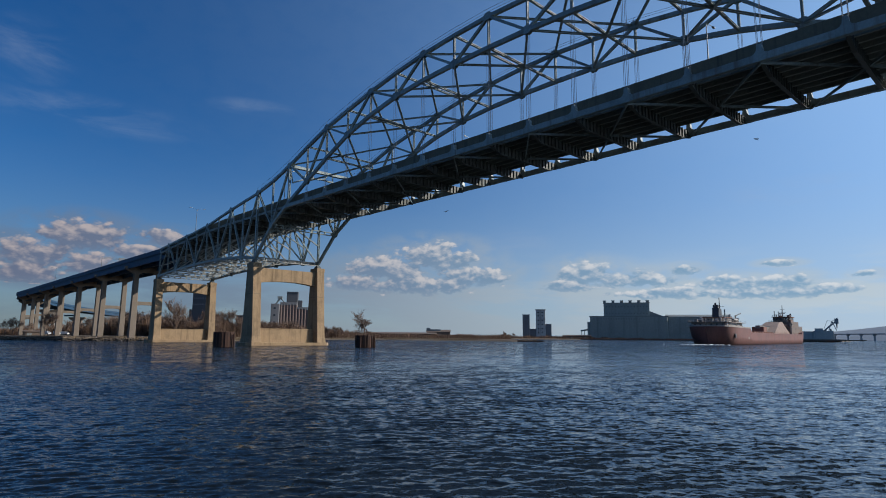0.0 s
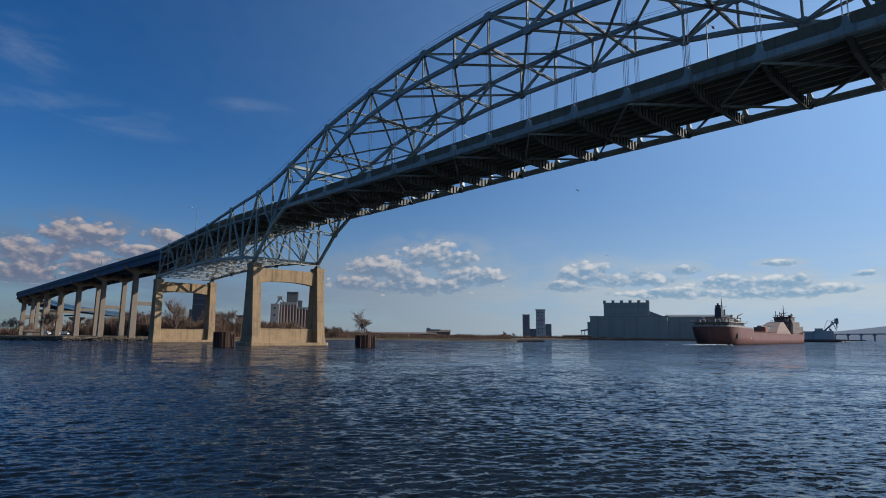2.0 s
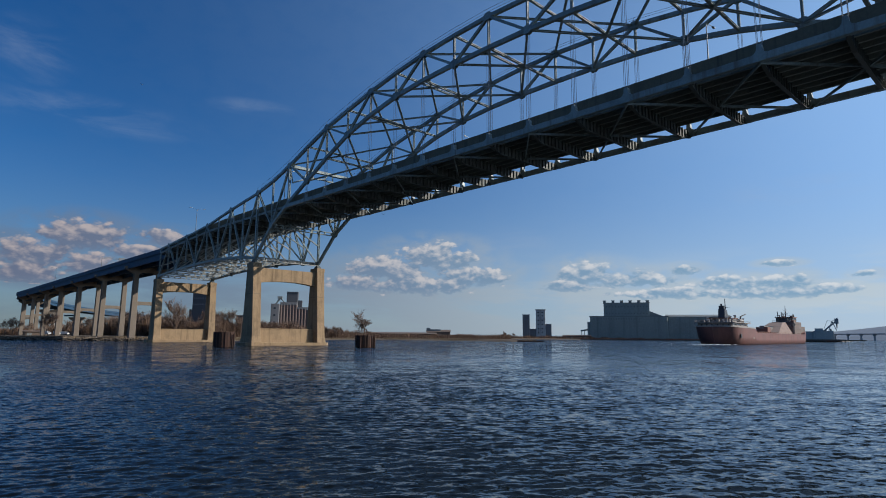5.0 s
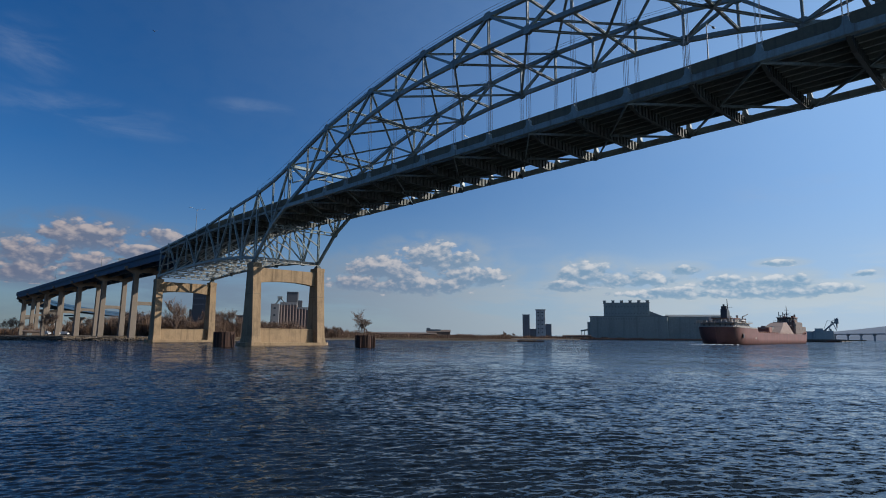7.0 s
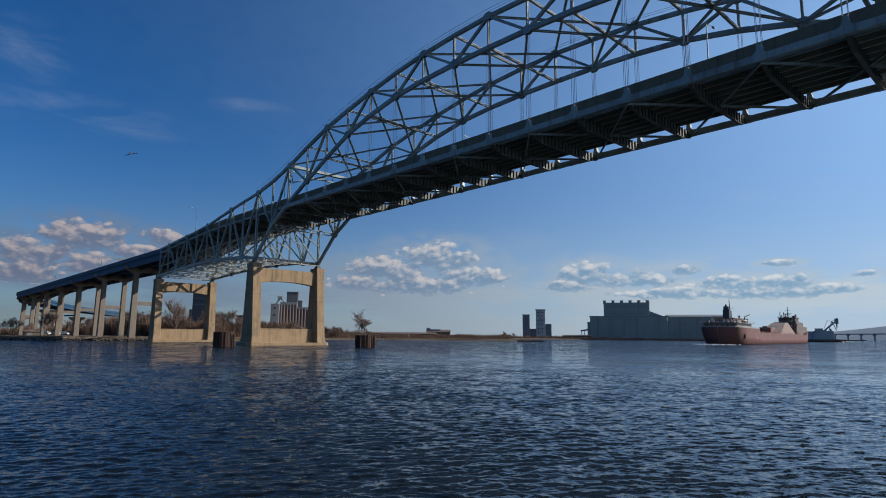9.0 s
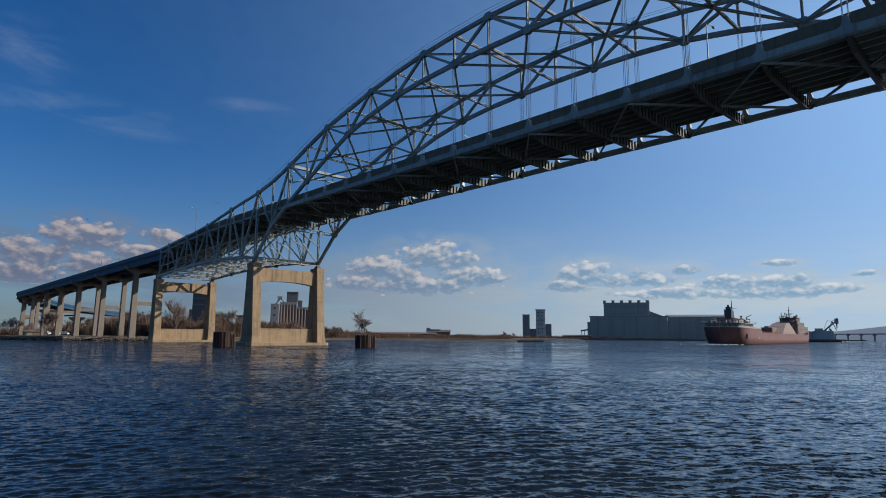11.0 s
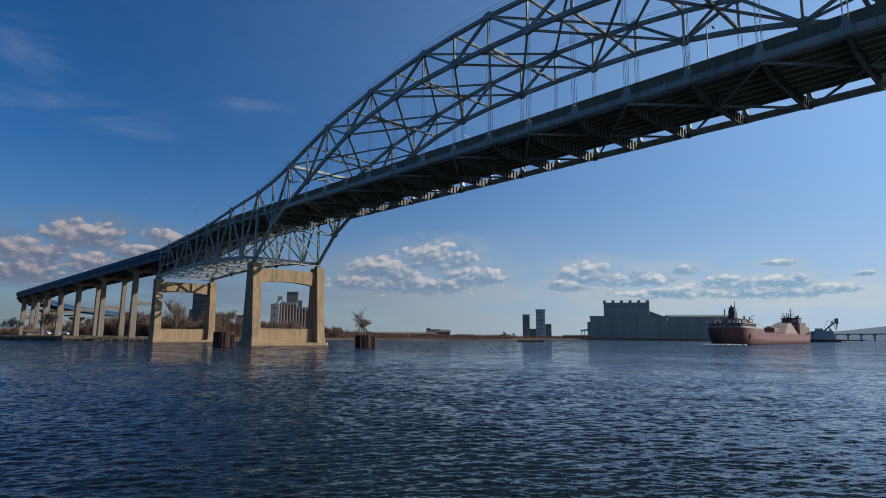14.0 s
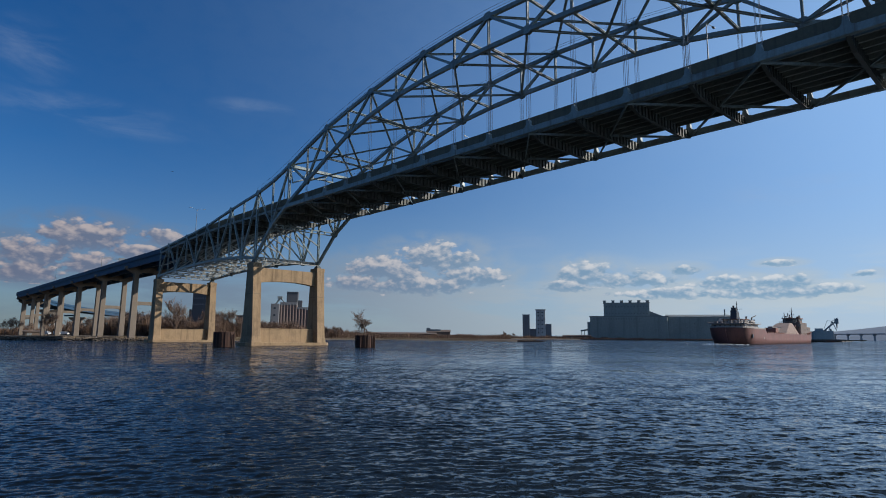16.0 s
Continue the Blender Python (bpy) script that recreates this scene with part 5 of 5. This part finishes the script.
    for s in (-1, 1):
        part("rubbing_strake", Geo().box((42, s * 10.78 - 0.08, 6.9), (183, s * 10.78 + 0.08, 7.3)), HULL, t)
        g = Geo().beam((42, s * 10.4, 8.6), (183, s * 10.4, 8.6), 0.07, 0.07)
        for i in range(48):
            g.beam((42 + i * 3, s * 10.4, 7.3), (42 + i * 3, s * 10.4, 8.65), 0.07, 0.07)
        part("deck_railing", g, SHIPDECK, t)
    part("anchor_housing", Geo().box((10, -10.75, 4.2), (12.2, -10.3, 6.6), 0.2), SHIPBLACK, t)
    part("draft_panel", Geo().box((34, -10.86, 3.6), (36, -10.8, 4.6)), SHIPWHITE, t)
    part("light_mast", Geo().tube([(58, 6, 8), (58, 6, 15)], 0.16, 6), SHIPGREY, t)
    # self-unloading boom with its pyramid hopper
    boom = part("unloading_boom", Geo().beam((104, 0, 12.5), (160, 0, 10.8), 2.6, 2.2, (0, 1, 0)), SHIPGREY, t, "pale grey unloading boom")
    for i in range(9):
        x = 104 + i * 6
        part("boom_frame", Geo().beam((x, 0, 11.4), (x + 3, 0, 13.6), 2.9, 0.25, (0, 1, 0)), SHIPGREY, boom)
    hop = part("hopper_tower", Geo().add([(112, -7.5, 7.4), (160, -7.5, 7.4), (160, 7.5, 7.4), (112, 7.5, 7.4), (146, -4, 17.2), (156, -4, 17.6), (156, 4, 17.6), (146, 4, 17.2)],
                                         [(3, 2, 1, 0), (4, 5, 6, 7), (0, 1, 5, 4), (1, 2, 6, 5), (2, 3, 7, 6), (3, 0, 4, 7)]), HOPPER, t, "brown sloped hopper casing")
    part("boom_tip", Geo().box((104, -3.4, 7.4), (112, 3.4, 12.6), 0.4), SHIPDECK, t)
    # forward house and pilot house
    fwd = part("forward_house", Geo().box((162, -8.2, 7.3), (202, 8.2, 14.6), 0.8), HOUSE, t)
    two = part("texas_deck", Geo().box((168, -7.0, 14.6), (196, 7.0, 18.4), 0.6), HOUSE, t)
    pilot = part("pilot_house", Geo().box((174, -5.4, 18.4), (188, 5.4, 22.2), 0.6), HOUSE, t)
    part("pilot_roof", Geo().box((173, -6.0, 22.2), (189, 6.0, 22.7), 0.6), SHIPDECK, pilot)
    for i in range(6):
        for s in (-1, 1):
            part("window", Geo().box((174.8 + i * 2.2, s * 5.4 - 0.05, 20.2), (176.4 + i * 2.2, s * 5.4 + 0.05, 21.5)), SHIPBLACK, pilot)
            part("window", Geo().box((168 + i * 5, s * 7.0 - 0.05, 16), (169.4 + i * 5, s * 7.0 + 0.05, 17)), SHIPBLACK, two)
            part("window", Geo().box((165 + i * 6, s * 8.2 - 0.05, 12), (166.4 + i * 6, s * 8.2 + 0.05, 13)), SHIPBLACK, fwd)
    for i in range(6):
        part("window", Geo().box((173.9, -4.9 + i * 1.7, 20.2), (174.1, -3.7 + i * 1.7, 21.5)), SHIPBLACK, pilot)
        part("window", Geo().box((161.9, -6.5 + i * 2.4, 12), (162.1, -5.5 + i * 2.4, 13)), SHIPBLACK, fwd)
    fm = part("fore_mast", Geo().tube([(180, 0, 23.0), (180, 0, 27.5), (180.3, 0, 33.0)], [0.45, 0.35, 0.12], 8), SHIPGREY, t)
    for z, w in ((24.5, 2.6), (27.2, 1.6)):
        part("mast_yard", Geo().beam((180, -w, z + 2), (180, w, z + 2), 0.2, 0.2, (1, 0, 0)), SHIPGREY, fm)
    part("radar", Geo().box((179.6, -1.6, 25.4), (180.4, 1.6, 25.9)), SHIPWHITE, fm)
    for x, y, h in ((174, 4, 27.5), (188, -3.5, 26), (190, 4.5, 28), (200, 3, 18), (204, -2, 16.5)):
        part("aerial", Geo().tube([(x, y, 17.5 if h > 20 else 10), (x, y, h)], 0.28, 6), SHIPGREY, t)
    part("jack_staff", Geo().tube([(211.5, 0, 11), (212.5, 0, 17)], 0.1, 6), SHIPWHITE, t)
    # vents, rails and lockers round the forward houses
    rng = random.Random(9)
    for x0, x1, w, z in ((162.5, 167.5, 7.6, 14.6), (168.5, 173.5, 6.4, 18.4), (174.5, 187.5, 5.0, 22.7)):
        for i in range(5):
            x, y = rng.uniform(x0, x1), rng.uniform(-w, w)
            h = rng.uniform(1.0, 3.0)
            part("deck_vent", Geo().tube([(x, y, z - 0.1), (x, y, z + h)], 0.35, 8).box((x - 0.6, y - 0.6, z + h - 0.3), (x + 0.6, y + 0.6, z + h + 0.3), 0.15), SHIPGREY, t)
        for i in range(2):
            x, y = rng.uniform(x0, x1), rng.uniform(-w, w)
            part("deck_locker", Geo().box((x - 1.2, y - 0.8, z - 0.05), (x + 1.2, y + 0.8, z + rng.uniform(0.9, 1.8)), 0.12), SHIPDECK, t)
        rail = Geo()
        for i in range(9):
            y = -w - 0.3 + (2 * w + 0.6) * i / 8
            rail.tube([(x0 - 0.3, y, z - 0.1), (x0 - 0.3, y, z + 1.2)], 0.09, 5)
        part("deck_rail", rail.tube([(x0 - 0.3, -w - 0.3, z + 1.2), (x0 - 0.3, w + 0.3, z + 1.2)], 0.09, 5), SHIPGREY, t)
    # wake at the stern, carried along
    g = Geo()
    rng = random.Random(2)
    for i in range(110):
        a = rng.random()
        x, y = 3 - 24 * a ** 1.5, rng.gauss(0, 2.5 + 5 * a)
        r = rng.uniform(0.25, 0.8)
        v = [(x + r * 1.8 * math.cos(j * 1.05) * rng.uniform(0.7, 1.2), y + r * math.sin(j * 1.05) * rng.uniform(0.7, 1.2), 0.16) for j in range(6)] + [(x, y, 0.16 + rng.uniform(0.05, 0.22))]
        g.add(v, [(j, (j + 1) % 6, 6) for j in range(6)])
    part("stern_wake", g, FOAM, t, "white churned wake")
    for o in t.children_recursive:
        o.data.transform(Matrix.Diagonal((1, 1, 0.83, 1)))
    return t


ship = freighter()


# ---- gulls ----
# body grey because its shaded underside is painted into the feathers
FEATHER = surface("gull_shaded_feather", (0.16, 0.16, 0.165), 0.8, grain=0.05, size=8)
WINGTOP = surface("gull_grey_wing", (0.10, 0.105, 0.12), 0.8, grain=0.1, size=8)


def gull():
    t = thing("gull", "flying gull with shade painted into its grey body, dark grey wings", "bird", "gulls")
    body = part("body", Geo().tube([(-0.30, 0, 0.0), (-0.2, 0, 0.01), (-0.05, 0, 0), (0.1, 0, 0.01), (0.2, 0, 0.03), (0.27, 0, 0.02)], [0.02, 0.055, 0.085, 0.075, 0.05, 0.012], 8), FEATHER, t, smooth=True)
    part("tail", Geo().prism([(-0.46, -0.09), (-0.26, -0.03), (-0.26, 0.03), (-0.46, 0.09)], "z", -0.008, 0.008), FEATHER, t)
    part("beak", Geo().tube([(0.26, 0, 0.02), (0.33, 0, 0.005)], [0.014, 0.004], 6), RED_TRIM, t)
    wings = []
    for s in (-1, 1):
        o = [(0.10, 0.04), (0.15, 0.32), (0.03, 0.68), (-0.04, 0.66), (-0.02, 0.34), (-0.10, 0.05)]
        v = [(x, s * y, 0.10 * math.sin(y * 3.2) + 0.012) for x, y in o] + [(x, s * y, 0.10 * math.sin(y * 3.2) - 0.004) for x, y in o]
        fc = [(0, 1, 4, 5), (1, 2, 3, 4), (11, 10, 7, 6), (10, 9, 8, 7)] + [(j, (j + 1) % 6 + 0, (j + 1) % 6 + 6, j + 6) for j in range(6)]
        w = part("wing", Geo().add(v, fc), WINGTOP, t, "dark grey long wing")
        wings.append((w, s))
    return t, wings


GULLS = [gull() for _ in range(6)]


# ---- motion of the things ----
def motions():
    # the freighter steams slowly away
    stern, way = Vector((19.0, 230.2, 0)), Vector((-22.6, 213.4, 0)).normalized()
    turn = Matrix.Rotation(math.atan2(way.y, way.x), 4, "Z")
    walk(ship, [(t, Matrix.Translation(stern + way * 2.1 * (t - 7.0)) @ turn) for t in (0, 4, 8, 12, 16)])
    # the wavelets drift with the wind
    drift = Vector((-0.55, -0.26, 0))
    walk(water, [(t, Matrix.Translation(SHEET + drift * (t - 8))) for t in (0, 8, 16)])

    def fly(gull_parts, rows):
        bird, wings = gull_parts
        path = []
        for i, (t, *p) in enumerate(rows):
            a, b = Vector(rows[max(0, i - 1)][1:]), Vector(rows[min(len(rows) - 1, i + 1)][1:])
            d = b - a
            bank = Matrix.Rotation(radians(18 * math.sin(t * 1.3)), 4, "X")
            path.append((t, Matrix.Translation(p) @ Matrix.Rotation(math.atan2(d.y, d.x), 4, "Z") @ bank))
        walk(bird, path)
        for w, s in wings:
            walk(w, [(i * 0.2, pose(0, 0, 0, s * (10 + 26 * math.sin(i * 2.1 + rows[1][1])))) for i in range(81)])

    # each gull: seconds and place
    fly(GULLS[0], [(0, 111.5, 19.5, 33.8), (0.4, 104.5, 20.7, 32.9), (0.8, 97.7, 22.4, 32.7), (1.2, 90.2, 23.5, 32.5), (1.6, 82.8, 24.2, 32.4),
                   (2.4, 68.4, 24.3, 33.1), (3.2, 53.6, 24.3, 32.9), (4.2, 33.9, 23.1, 34.6), (6.3, -73.4, 61.3, 46.3), (9, -232.2, 109.9, 46.4), (16, -671, 302.8, 78.7)])
    fly(GULLS[1], [(0, 63.9, -1.9, 26.1), (0.4, 59.6, 14.8, 27.6), (0.8, 52.1, 34.9, 28.5), (1.2, 42.7, 59.3, 30.3), (1.6, 32.8, 89, 32.3),
                   (3, -47.7, 295.5, 51.6), (16, -612.4, 1985.1, 152.9)])
    fly(GULLS[2], [(0, -277.6, -93.4, -11.6), (2.4, -183.6, -27.5, 29.1), (3.5, -64.1, -29.1, 64.5), (6.3, -26.7, -29.5, 77.3), (7.1, -13.8, -33.3, 82.7),
                   (7.6, -8.8, -35, 88.5), (9, 3.3, -39.8, 108.7), (16, 35, -52.5, 170.4)])
    fly(GULLS[3], [(0, 81, -97, 13.4), (7, 86, -80, 18.6), (8, 91.4, -72.9, 19), (8.3, 88.2, -69.6, 19.8), (8.7, 80.4, -63.6, 21.2),
                   (9.2, 65.6, -54.3, 24.1), (10.2, 25.6, -32.3, 32), (12, -70, 10, 46), (16, -290, 120, 70)])
    fly(GULLS[4], [(0, -374, -131, 40.6), (8, -183.1, -38.2, 46.8), (8.8, -162.1, -33.2, 46.9), (12, -112.1, -15.9, 49.4), (12.6, -101.1, -14, 49.6),
                   (13.6, -80, -14.7, 50.4), (14.4, -66.6, -16, 50.4), (15.2, -55.6, -16, 51.9), (16, -45.4, -15.9, 53.3)])
    fly(GULLS[5], [(0, 190, -150, 24), (5, 168, -90, 27), (9, 150, -40, 29), (11.3, 109.2, -13.2, 30.4), (12, 114.3, -8.1, 34.9), (12.6, 119.4, -5.3, 37.6),
                   (13.4, 122.9, -3, 42), (14.2, 126.4, -1.7, 47.3), (16, 135, 0.3, 59)])


motions()
